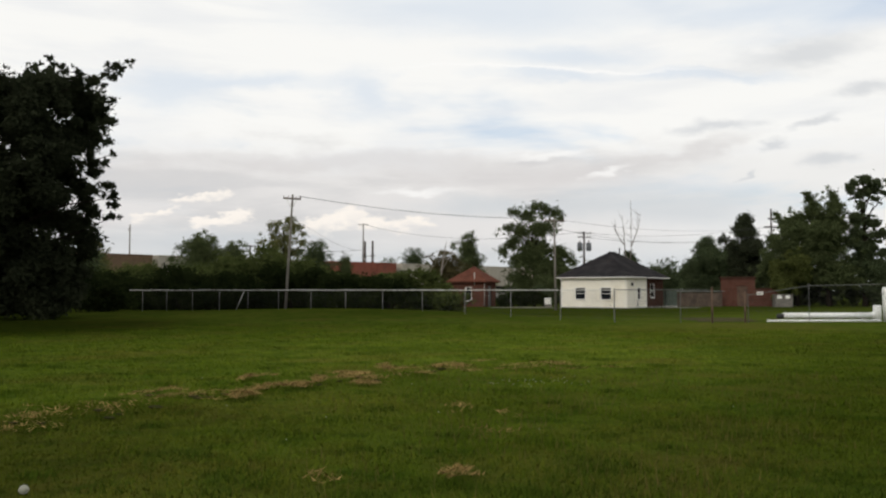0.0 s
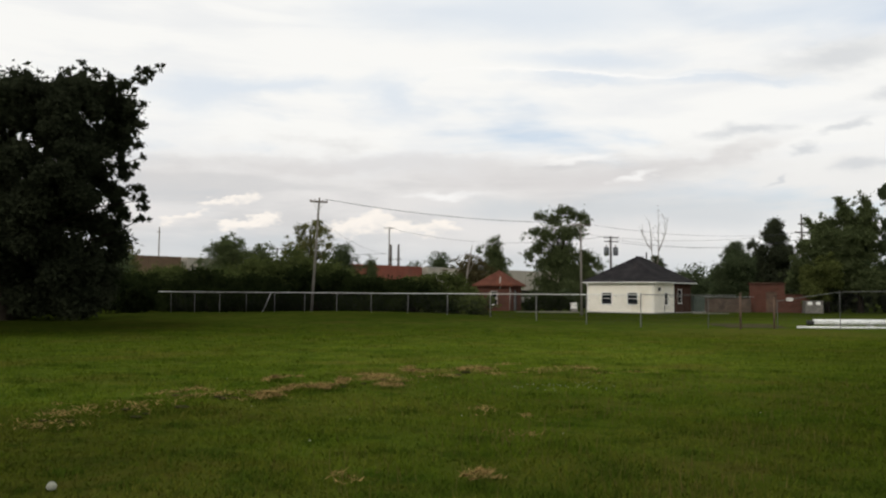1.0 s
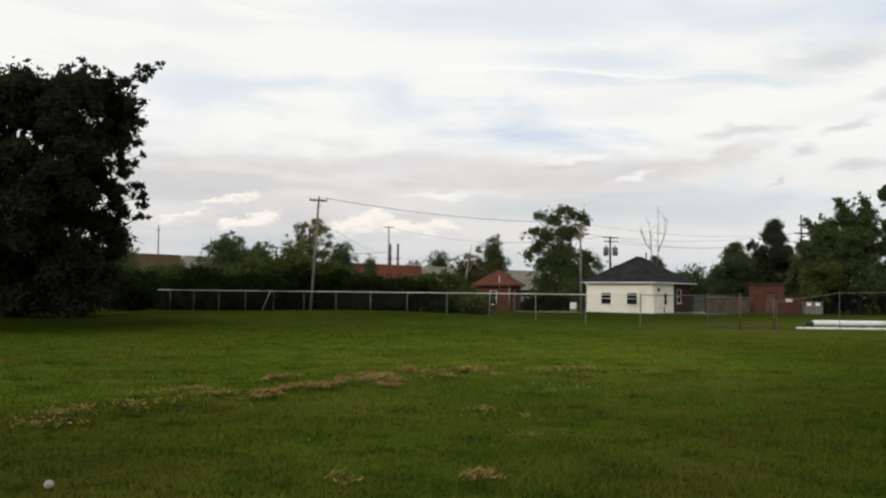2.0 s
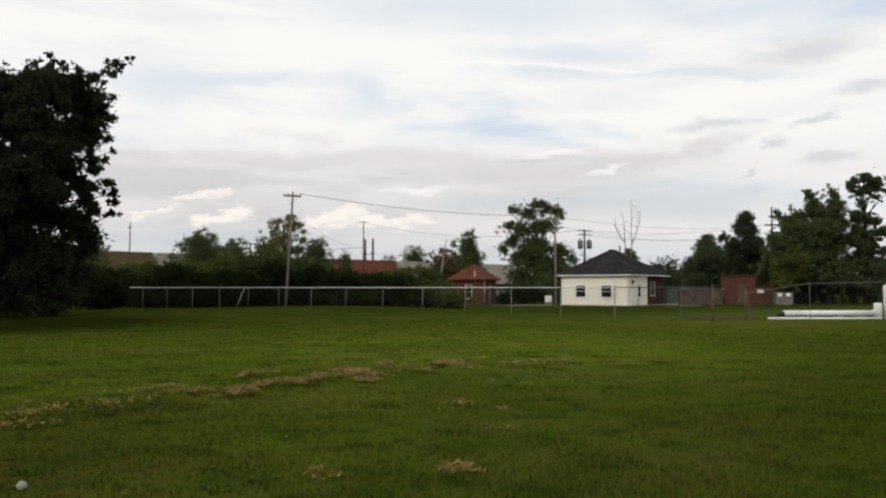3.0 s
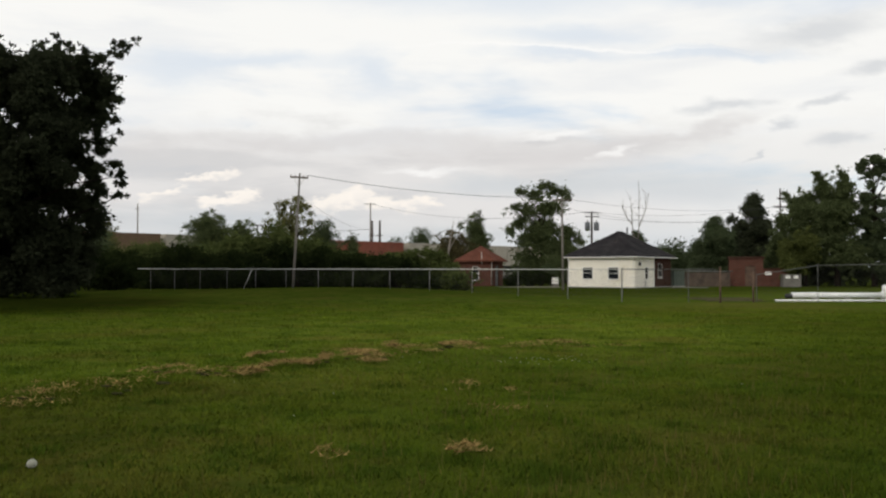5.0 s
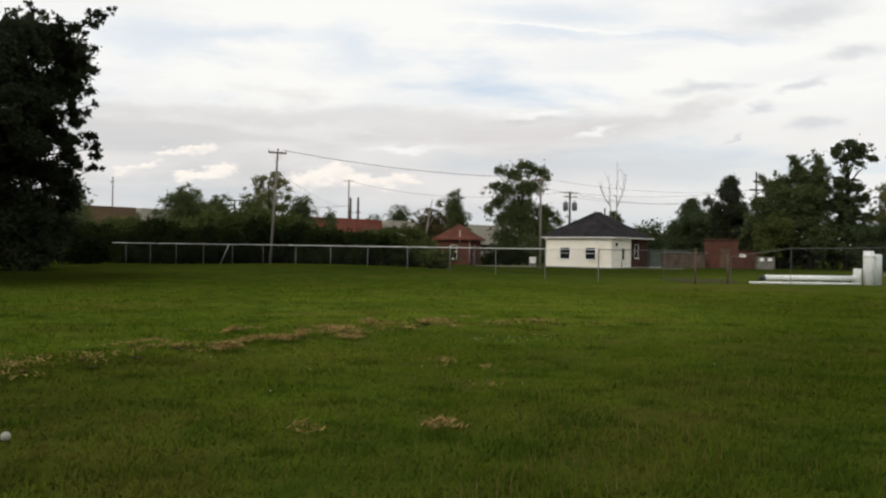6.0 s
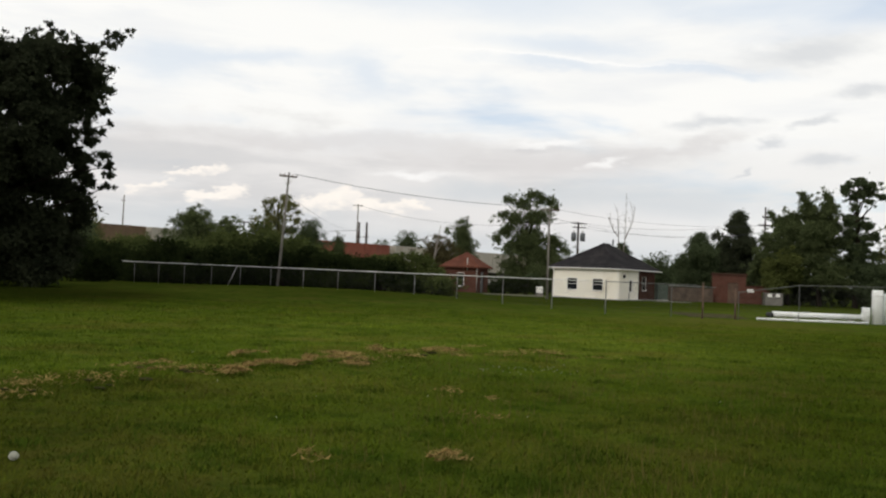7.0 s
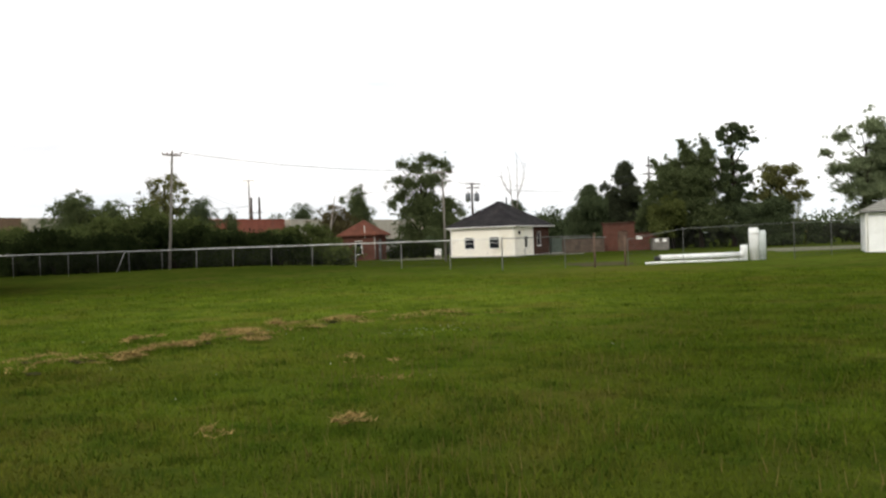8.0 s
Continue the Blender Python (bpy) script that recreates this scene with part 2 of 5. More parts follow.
def grass_colour(t, co):
    """Uneven field green: broad light and dark sweeps, clumps and dry spots."""
    st = nd(t, "ShaderNodeMapping")
    st.inputs["Rotation"].default_value = (0, 0, radians(38))
    st.inputs["Scale"].default_value = (0.75, 1.0, 0.2)
    t.links.new(co, st.inputs[0])
    wide, mid = noise_at(t, st.outputs[0], 0.13, 4, 0.55), noise_at(t, st.outputs[0], 0.8, 5, 0.6)
    small, clump = noise_at(t, co, 5.0, 5, 0.65), noise_at(t, co, 1.9, 4, 0.6)
    f = math_node(t, "ADD", math_node(t, "MULTIPLY", wide, 0.5), math_node(t, "MULTIPLY", mid, 0.5))
    col = mix_col(t, ramp(t, f, 0.36, 0.62), (0.036, 0.056, 0.0045), (0.064, 0.089, 0.0080))
    col = mix_col(t, math_node(t, "MULTIPLY", ramp(t, small, 0.40, 0.68), 0.24), col, (0.028, 0.043, 0.003))
    col = mix_col(t, math_node(t, "MULTIPLY", ramp(t, clump, 0.50, 0.64), 0.68), col, (0.022, 0.044, 0.0035))
    dry = math_node(t, "MULTIPLY", ramp(t, noise_at(t, st.outputs[0], 0.5, 6, 0.7), 0.46, 0.68), 0.58)
    sep = nd(t, "ShaderNodeSeparateXYZ")
    t.links.new(co, sep.inputs[0])
    wx = math_node(t, "ADD", sep.outputs[0], math_node(t, "MULTIPLY", math_node(t, "SUBTRACT", mid, 0.5), 5.0))
    wy = math_node(t, "ADD", sep.outputs[1], math_node(t, "MULTIPLY", math_node(t, "SUBTRACT", clump, 0.5), 5.0))
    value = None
    for x, y, rx, ry, lift, dried in SWARD_AND_SHADE:
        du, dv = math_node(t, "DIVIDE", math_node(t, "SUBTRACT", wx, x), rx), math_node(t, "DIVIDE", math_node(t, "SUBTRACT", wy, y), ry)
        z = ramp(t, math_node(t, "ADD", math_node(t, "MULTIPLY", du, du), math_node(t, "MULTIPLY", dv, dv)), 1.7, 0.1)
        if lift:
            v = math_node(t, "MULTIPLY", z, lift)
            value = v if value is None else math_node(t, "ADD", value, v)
        if dried:
            dry = math_node(t, "MAXIMUM", dry, math_node(t, "MULTIPLY", math_node(t, "MULTIPLY", z, ramp(t, small, 0.72, 0.35)), dried * 1.5))
    col = mix_col(t, math_node(t, "MINIMUM", dry, 0.8), col, (0.076, 0.066, 0.013))
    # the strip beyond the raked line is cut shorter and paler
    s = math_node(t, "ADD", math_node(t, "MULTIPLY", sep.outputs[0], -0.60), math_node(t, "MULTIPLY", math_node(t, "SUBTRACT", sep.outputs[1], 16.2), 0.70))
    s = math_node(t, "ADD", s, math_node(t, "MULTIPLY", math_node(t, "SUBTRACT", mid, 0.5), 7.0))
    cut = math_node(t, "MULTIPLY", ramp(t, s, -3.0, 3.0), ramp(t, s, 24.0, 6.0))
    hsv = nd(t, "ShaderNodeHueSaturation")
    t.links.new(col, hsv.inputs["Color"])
    # darker towards tree and fence: uncut grass, with the tree's shade painted in
    cut_and_shade = math_node(t, "ADD", math_node(t, "SUBTRACT", math_node(t, "MULTIPLY", cut, 0.16), math_node(t, "MULTIPLY", ramp(t, s, 9.0, 23.0), 0.50)), 1.21)
    t.links.new(math_node(t, "ADD", cut_and_shade, value), hsv.inputs["Value"])
    return hsv.outputs[0], small


def ground_material():
    m = bpy.data.materials.new("mown_grass")
    m.use_nodes = True
    t = m.node_tree
    bs = t.nodes["Principled BSDF"]
    co = nd(t, "ShaderNodeTexCoord").outputs["Object"]
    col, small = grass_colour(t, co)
    # ground evenly darker than the blades: shade within the sward put into colour
    self_shade = nd(t, "ShaderNodeHueSaturation", Value=0.80, Saturation=0.95)
    t.links.new(col, self_shade.inputs["Color"])
    t.links.new(self_shade.outputs[0], bs.inputs["Base Color"])
    bs.inputs["Roughness"].default_value, bs.inputs["Specular IOR Level"].default_value = 1.0, 0.0
    h = math_node(t, "ADD", math_node(t, "MULTIPLY", small, 0.7), math_node(t, "MULTIPLY", noise_at(t, co, 45.0, 3, 0.6), 0.3))
    bn = nd(t, "ShaderNodeBump", Strength=0.9, Distance=0.06)
    t.links.new(h, bn.inputs["Height"])
    t.links.new(bn.outputs[0], bs.inputs["Normal"])
    return m


def blade_material():
    m = bpy.data.materials.new("grass_blades")
    m.use_nodes = True
    t = m.node_tree
    bs = t.nodes["Principled BSDF"]
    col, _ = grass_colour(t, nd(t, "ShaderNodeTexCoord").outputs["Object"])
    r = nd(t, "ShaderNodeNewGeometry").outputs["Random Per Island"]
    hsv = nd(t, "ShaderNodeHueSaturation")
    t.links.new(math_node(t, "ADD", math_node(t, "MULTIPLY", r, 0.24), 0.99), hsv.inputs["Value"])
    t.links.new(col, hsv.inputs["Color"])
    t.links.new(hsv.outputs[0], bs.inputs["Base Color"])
    bs.inputs["Roughness"].default_value, bs.inputs["Specular IOR Level"].default_value = 1.0, 0.0
    return m


def leaf_material(name, a, b):
    m = material(name, a, b, scale=0.8, fine=6.0, rough=1.0, bump=0, island=0.35, spec=0.0)
    t = m.node_tree
    bs, out = t.nodes["Principled BSDF"], t.nodes["Material Output"]
    # thin leaves pass some of the light that falls on their far side
    tr = nd(t, "ShaderNodeBsdfTranslucent")
    t.links.new(bs.inputs["Base Color"].links[0].from_socket, tr.inputs[0])
    mx = nd(t, "ShaderNodeMixShader")
    mx.inputs[0].default_value = 0.4
    t.links.new(bs.outputs[0], mx.inputs[1])
    t.links.new(tr.outputs[0], mx.inputs[2])
    t.links.new(mx.outputs[0], out.inputs[0])
    return m


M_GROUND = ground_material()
M_BLADE = blade_material()
M_STRAW = material("dry_cut_grass", (0.0782, 0.0567, 0.0196), (0.3519, 0.2394, 0.0929), 1.6, 9.0, 1.0, bump=0, island=0.55, spec=0.0)
M_SOIL = material("bare_soil", (0.022, 0.024, 0.009), (0.042, 0.038, 0.018), 2.0, 18.0, 1.0, bump=0.8, dist=0.03, spec=0.0)
M_TRODDEN = material("trodden_brown_earth", (0.040, 0.042, 0.020), (0.078, 0.068, 0.036), 1.4, 12.0, 1.0, bump=0.5, dirt=(0.035, 0.05, 0.010), spec=0.0)
M_GRAVEL = material("weedy_pale_gravel", (0.085, 0.088, 0.052), (0.135, 0.130, 0.085), 0.5, 14.0, 0.95, bump=0.6, dirt=(0.06, 0.078, 0.022))
M_WHITE = material("cream_painted_block", (0.82, 0.775, 0.67), (0.87, 0.83, 0.735), 0.7, 9.0, 0.8, bump=0.25, dirt=(0.66, 0.60, 0.47), spec=0.15)
M_TRIM = material("white_trim_paint", (0.74, 0.73, 0.69), (0.82, 0.81, 0.77), 1.5, 20.0, 0.6, bump=0.1, dirt=(0.55, 0.52, 0.46))
M_SHINGLE = material("dark_asphalt_shingle", (0.018, 0.017, 0.019), (0.038, 0.035, 0.036), 1.0, 14.0, 1.0, bump=0.6, dirt=(0.055, 0.045, 0.042), spec=0.05)
M_SHINGLE_EDGE = material("shingle_course_edge", (0.012, 0.012, 0.013), (0.026, 0.025, 0.026), 1.0, 14.0, 1.0, bump=0.3, spec=0.05)
M_REDROOF = material("weathered_red_roof", (0.082, 0.033, 0.023), (0.128, 0.052, 0.035), 1.0, 10.0, 1.0, bump=0.5, dirt=(0.04, 0.022, 0.017), spec=0.05)
M_BRICK = brick_material("red_brick", (0.0749, 0.0302, 0.0221), (0.1066, 0.0425, 0.031), (0.10, 0.068, 0.050))
# dark brown brick, deepened further for the shade on the house's brick end
M_BRICK_DARK = brick_material("dark_brown_brick", (0.0428, 0.0184, 0.0128), (0.0612, 0.0257, 0.0184), (0.09, 0.062, 0.048))
M_GLASS = material("dark_window_glass", (0.008, 0.009, 0.012), (0.013, 0.015, 0.018), 1.0, 4.0, 0.1, bump=0, spec=0.15)
M_GALV = material("galvanised_steel", (0.6072, 0.6072, 0.5796), (0.8004, 0.8004, 0.759), 2.0, 25.0, 0.55, metal=0.25, bump=0.1, dirt=(0.32, 0.30, 0.27))
M_WIREMESH = material("chain_link_wire", (0.030, 0.030, 0.028), (0.06, 0.06, 0.056), 2.0, 25.0, 0.9, bump=0, spec=0.05)
M_POST = material("weathered_galvanised_post", (0.168, 0.168, 0.16), (0.256, 0.256, 0.244), 2.0, 25.0, 0.7, metal=0.1, bump=0.1, dirt=(0.20, 0.18, 0.15))
M_DULL = material("weathered_dull_steel", (0.0799, 0.0831, 0.0769), (0.1291, 0.1323, 0.123), 2.0, 25.0, 0.7, metal=0.2, bump=0.1, dirt=(0.10, 0.08, 0.06))
M_RUST = material("rusty_steel_post", (0.060, 0.040, 0.030), (0.12, 0.075, 0.05), 3.0, 25.0, 0.85, bump=0.3)
M_POLE = material("weathered_pole_timber", (0.11, 0.090, 0.072), (0.19, 0.165, 0.135), 1.0, 16.0, 0.9, bump=0.4, dirt=(0.075, 0.06, 0.048))
M_POLE_PALE = material("sun_bleached_pole_timber", (0.1371, 0.1263, 0.1082), (0.2093, 0.1912, 0.166), 1.0, 16.0, 0.95, bump=0.4, dirt=(0.13, 0.11, 0.09), spec=0.1)
M_POLE_DARK = material("creosoted_pole_timber", (0.035, 0.028, 0.024), (0.07, 0.055, 0.045), 1.0, 16.0, 0.9, bump=0.4)
M_CABLE = material("black_cable", (0.02, 0.02, 0.022), (0.035, 0.035, 0.038), 1.0, 8.0, 0.6, bump=0)
M_TRANSF = material("grey_transformer_paint", (0.085, 0.092, 0.10), (0.13, 0.14, 0.15), 2.0, 12.0, 0.6, bump=0.1, dirt=(0.07, 0.055, 0.045))
M_CERAMIC = material("brown_insulator", (0.09, 0.05, 0.035), (0.13, 0.07, 0.05), 4.0, 20.0, 0.3, bump=0)
M_PIPE = material("white_painted_pipe", (0.74, 0.75, 0.73), (0.84, 0.85, 0.83), 1.2, 14.0, 0.55, bump=0.15, dirt=(0.58, 0.57, 0.52))
M_PIPE_GREY = material("pale_grey_green_paint", (0.50, 0.55, 0.54), (0.60, 0.64, 0.62), 1.2, 14.0, 0.6, bump=0.15, dirt=(0.42, 0.44, 0.40))
M_BLACK = material("black_cap", (0.015, 0.015, 0.015), (0.03, 0.03, 0.03), 2.0, 14.0, 0.6, bump=0)
M_BARK = material("tree_bark", (0.0168, 0.0132, 0.0102), (0.036, 0.0288, 0.0222), 3.0, 22.0, 1.0, bump=0.8, spec=0.05)
M_DEADWOOD = material("bare_grey_deadwood", (0.165, 0.1425, 0.12), (0.255, 0.225, 0.195), 3.0, 22.0, 0.9, bump=0.5)
M_LEAF_DARK = leaf_material("dark_leaves", (0.0344, 0.0422, 0.0251), (0.072, 0.0829, 0.0469))
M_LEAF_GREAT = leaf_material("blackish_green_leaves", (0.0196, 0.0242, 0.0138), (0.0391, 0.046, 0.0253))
M_LEAF_LIME = leaf_material("yellow_green_leaves", (0.0616, 0.0764, 0.0222), (0.1331, 0.1503, 0.0468))
M_LEAF_BROWN = leaf_material("brownish_leaves", (0.058, 0.052, 0.024), (0.120, 0.102, 0.050))
M_LEAF_SCRUB = leaf_material("dull_olive_scrub", (0.0421, 0.0584, 0.0178), (0.1006, 0.1201, 0.039))
M_LEAF_MID = leaf_material("green_leaves", (0.0589, 0.0768, 0.0307), (0.1203, 0.1459, 0.064))
M_LEAF_PALE = leaf_material("grey_green_leaves", (0.1077, 0.1357, 0.0695), (0.2174, 0.2522, 0.1357))
M_LEAF_DEEP = leaf_material("deep_green_leaves", (0.045, 0.0625, 0.03), (0.0975, 0.1225, 0.06))
M_LEAF_OLIVE = leaf_material("olive_leaves", (0.0785, 0.0897, 0.0329), (0.1727, 0.1674, 0.0625))
# near black: the shade behind the fence is put into the leaf colour
M_LEAF_HEDGE_SHADED = leaf_material("shaded_hedge_leaves", (0.0102, 0.0164, 0.0062), (0.0307, 0.0409, 0.0133))
M_CAR_BROWN = material("weathered_brown_car_paint", (0.125, 0.082, 0.050), (0.185, 0.120, 0.072), 0.5, 8.0, 0.8, bump=0.2, dirt=(0.085, 0.055, 0.045))
M_CAR_RED = material("faded_red_car_paint", (0.17, 0.052, 0.034), (0.25, 0.080, 0.050), 0.4, 8.0, 0.8, bump=0.2, dirt=(0.12, 0.055, 0.042))
M_CAR_PALE = material("faded_cream_car_paint", (0.31, 0.285, 0.235), (0.40, 0.37, 0.31), 0.4, 8.0, 0.8, bump=0.2, dirt=(0.22, 0.19, 0.155))
M_CAR_TAN = material("dusty_tan_car_paint", (0.34, 0.29, 0.22), (0.44, 0.38, 0.30), 0.4, 8.0, 0.8, bump=0.2, dirt=(0.24, 0.19, 0.15))
M_STEEL_DARK = material("dark_running_gear", (0.02, 0.018, 0.017), (0.045, 0.04, 0.036), 3.0, 20.0, 0.8, bump=0.2)
M_BALLAST = material("track_ballast", (0.10, 0.095, 0.085), (0.18, 0.17, 0.15), 1.0, 12.0, 0.95, bump=0.8, dirt=(0.06, 0.07, 0.03))
M_STALK = material("dry_grass_stalks", (0.070, 0.062, 0.016), (0.13, 0.105, 0.034), 1.0, 6.0, 1.0, bump=0, island=0.6, spec=0.0)
M_TUFT = material("dark_grass_tufts", (0.0234, 0.0429, 0.0052), (0.0546, 0.0832, 0.0091), 1.0, 6.0, 1.0, bump=0, island=0.6, spec=0.0)
M_FLOWER = material("white_clover", (0.26, 0.2665, 0.1768), (0.338, 0.338, 0.2431), 4.0, 20.0, 0.9, bump=0)
M_BALL = material("scuffed_white_ball", (0.2218, 0.2262, 0.1806), (0.3062, 0.3124, 0.2566), 30.0, 120.0, 0.8, bump=0.2, dirt=(0.26, 0.26, 0.20))
M_DOOR = material("faded_grey_door", (0.088, 0.092, 0.088), (0.12, 0.124, 0.12), 2.0, 12.0, 0.7, bump=0.1)
M_CONCRETE = material("stained_concrete", (0.30, 0.29, 0.27), (0.42, 0.41, 0.38), 1.0, 14.0, 0.9, bump=0.4, dirt=(0.18, 0.17, 0.15))
M_BOARD = material("weathered_brown_boards", (0.075, 0.056, 0.043), (0.125, 0.096, 0.075), 1.2, 14.0, 0.95, bump=0.3, dirt=(0.05, 0.042, 0.034), spec=0.05)
M_BLOCK = material("stained_grey_block", (0.12, 0.112, 0.10), (0.185, 0.175, 0.155), 1.5, 14.0, 0.95, bump=0.4, dirt=(0.08, 0.072, 0.06), spec=0.05)
M_GREENBOX = material("faded_green_paint", (0.050, 0.066, 0.052), (0.080, 0.098, 0.078), 1.5, 12.0, 0.7, bump=0.15)


# ---- building helpers ----
def part(name, bm, mat, parent, label=""):
    me = bpy.data.meshes.new(name)
    bm.to_mesh(me)
    bm.free()
    return part_mesh(name, me, mat, parent, label)


def part_mesh(name, me, mat, parent, label=""):
    if mat and not me.materials:
        me.materials.append(mat)
    ob = new(name, me)
    ob.parent = parent
    if label:
        ob["label"] = label
    return ob


def thing(name, x, y, z=0.0, turn=0.0, label="", category="", group="", kind=""):
    ob = new(name)
    ob.matrix_basis = pose(x, y, z, 0, 0, turn)
    ob.empty_display_size = 0.3
    return tagged(ob, label, category, group, kind)


def box(bm, x0, x1, y0, y1, z0, z1, bevel=0.0):
    m = Matrix.Translation(((x0 + x1) / 2, (y0 + y1) / 2, (z0 + z1) / 2)) @ Matrix.Diagonal((x1 - x0, y1 - y0, z1 - z0, 1))
    r = bmesh.ops.create_cube(bm, size=1, matrix=m)
    if bevel:
        es = list({e for v in r["verts"] for e in v.link_edges})
        bmesh.ops.bevel(bm, geom=es, offset=bevel, segments=2, affect="EDGES", profile=0.5)


def boxes(*rows, bevel=0.0):
    bm = bmesh.new()
    for r in rows:
        box(bm, *r, bevel=bevel)
    return bm


def tube(bm, pts, radii, n=8, cap=True):
    pts = [Vector(p) for p in pts]
    if isinstance(radii, (int, float)):
        radii = [radii] * len(pts)
    rings = []
    for i, p in enumerate(pts):
        d = (pts[min(i + 1, len(pts) - 1)] - pts[max(i - 1, 0)]).normalized()
        u = d.cross(Vector((0, 1, 0)) if abs(d.y) < 0.9 else Vector((1, 0, 0))).normalized()
        w = d.cross(u)
        rings.append([bm.verts.new(p + radii[i] * (math.cos(2 * math.pi * k / n) * u + math.sin(2 * math.pi * k / n) * w)) for k in range(n)])
    for a, b in zip(rings, rings[1:]):
        for k in range(n):
            bm.faces.new((a[k], a[(k + 1) % n], b[(k + 1) % n], b[k]))
    if cap:
        bm.faces.new(rings[0][::-1])
        bm.faces.new(rings[-1])
    for f in bm.faces:
        f.smooth = True


def tubes(*rows, n=8):
    bm = bmesh.new()
    for pts, r in rows:
        tube(bm, pts, r, n)
    return bm


def mesh_of(name, verts, faces):
    """A mesh from arrays: verts (n, 3), faces (m, k)."""
    me = bpy.data.meshes.new(name)
    verts, faces = np.asarray(verts, np.float32), np.asarray(faces, np.int32)
    k = faces.shape[1]
    me.vertices.add(len(verts))
    me.vertices.foreach_set("co", verts.ravel())
    me.loops.add(faces.size)
    me.loops.foreach_set("vertex_index", faces.ravel())
    me.polygons.add(len(faces))
    me.polygons.foreach_set("loop_start", np.arange(0, faces.size, k, dtype=np.int32))
    me.update(calc_edges=True)
    return me


RNG = np.random.default_rng(7)


def leaf_cloud(name, centres, radii, count, size, flat=0.8, rng=RNG, loose=0.42, gap=None):
    """Small pointed leaf sprays scattered through lobes, thickest near each lobe's skin; gap(x, y, z) thins them."""
    centres, radii = np.asarray(centres, float), np.asarray(radii, float)
    w = (radii[:, 0] * radii[:, 1] * radii[:, 2]) ** 0.8
    pick = rng.choice(len(centres), count, p=w / w.sum())
    d = rng.normal(size=(count, 3))
    d /= np.linalg.norm(d, axis=1)[:, None]
    r = np.abs(rng.normal(size=count)) * loose + 0.55 * rng.random(count) ** 0.5
    most = np.where(radii[pick, 0] > 1.8 * np.median(radii[:, 0]), 1.1, 1.75)
    r = np.where(r > most, most * rng.random(count) ** 0.5, r)
    pos = centres[pick] + d * radii[pick] * r[:, None]
    if gap:
        pos = pos[gap(pos[:, 0], pos[:, 1], pos[:, 2])]
        count = len(pos)
    u = rng.normal(size=(count, 3)) * (1, 1, flat)
    u /= np.linalg.norm(u, axis=1)[:, None]
    v = np.cross(u, rng.normal(size=(count, 3)))
    v /= np.linalg.norm(v, axis=1)[:, None] + 1e-9
    s = size * (0.55 + 0.9 * rng.random(count))[:, None]
    verts = np.stack([pos - u * s * 0.4 - v * s * 0.36, pos - u * s * 0.4 + v * s * 0.36, pos + u * s * 0.75], 1).reshape(-1, 3)
    verts[:, 2] = np.maximum(verts[:, 2], 0.03)
    return mesh_of(name, verts, np.arange(count * 3).reshape(-1, 3))


# ---- ground ----
def ground_z(x, y):
    """Nearly level field, with a low swell in front of and along the fence."""
    s = (x + 4.85) * -0.82 + (y - 48) * 0.573
    c = (x + 4.85) * 0.573 + (y - 48) * 0.82
    swell = 0.52 * np.exp(-(s / np.where(s > 0, 16.0, 11.5)) ** 2 - (c / np.where(c < 0, 12.0, 7.0)) ** 2)
    ridge_d = (y - 16.5) * 0.80 - (x - 0.1) * 1.12 + 0.25 * np.sin(x * 1.7)
    ridge = 0.018 * np.exp(-(ridge_d / 0.45) ** 2) * (x < 1.2) * (x > -9)
    return swell + ridge + 0.025 * np.sin(x * 0.55 + 0.6) * np.sin(y * 0.43) * np.exp(-((x * x + y * y) / 1600))


def build_ground():
    rad = np.concatenate([np.linspace(0.6, 24, 110), np.geomspace(24.6, 90, 60), np.geomspace(96, 2600, 26)])
    n = 300
    ang = np.arange(n) * 2 * math.pi / n
    x, y = rad[:, None] * np.sin(ang), rad[:, None] * np.cos(ang)
    verts = np.stack([x, y, ground_z(x, y)], -1).reshape(-1, 3)
    i, j = np.meshgrid(np.arange(len(rad) - 1), np.arange(n), indexing="ij")
    a, b = i * n + j, i * n + (j + 1) % n
    faces = np.stack([a, a + n, b + n, b], -1).reshape(-1, 4)
    verts = np.vstack([verts, [[0, 0, 0]]])
    me = mesh_of("ground", verts, faces)
    bm = bmesh.new()
    bm.from_mesh(me)
    bm.verts.ensure_lookup_table()
    c = bm.verts[len(verts) - 1]
    for k in range(n):
        bm.faces.new((c, bm.verts[k], bm.verts[(k + 1) % n]))
    bmesh.ops.recalc_face_normals(bm, faces=bm.faces)
    bm.to_mesh(me)
    bm.free()
    me.polygons.foreach_set("use_smooth", [True] * len(me.polygons))
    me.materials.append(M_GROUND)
    tagged(new("ground", me), "rough mown green grass field with dry patches", "grass field", kind="structure")


build_ground()


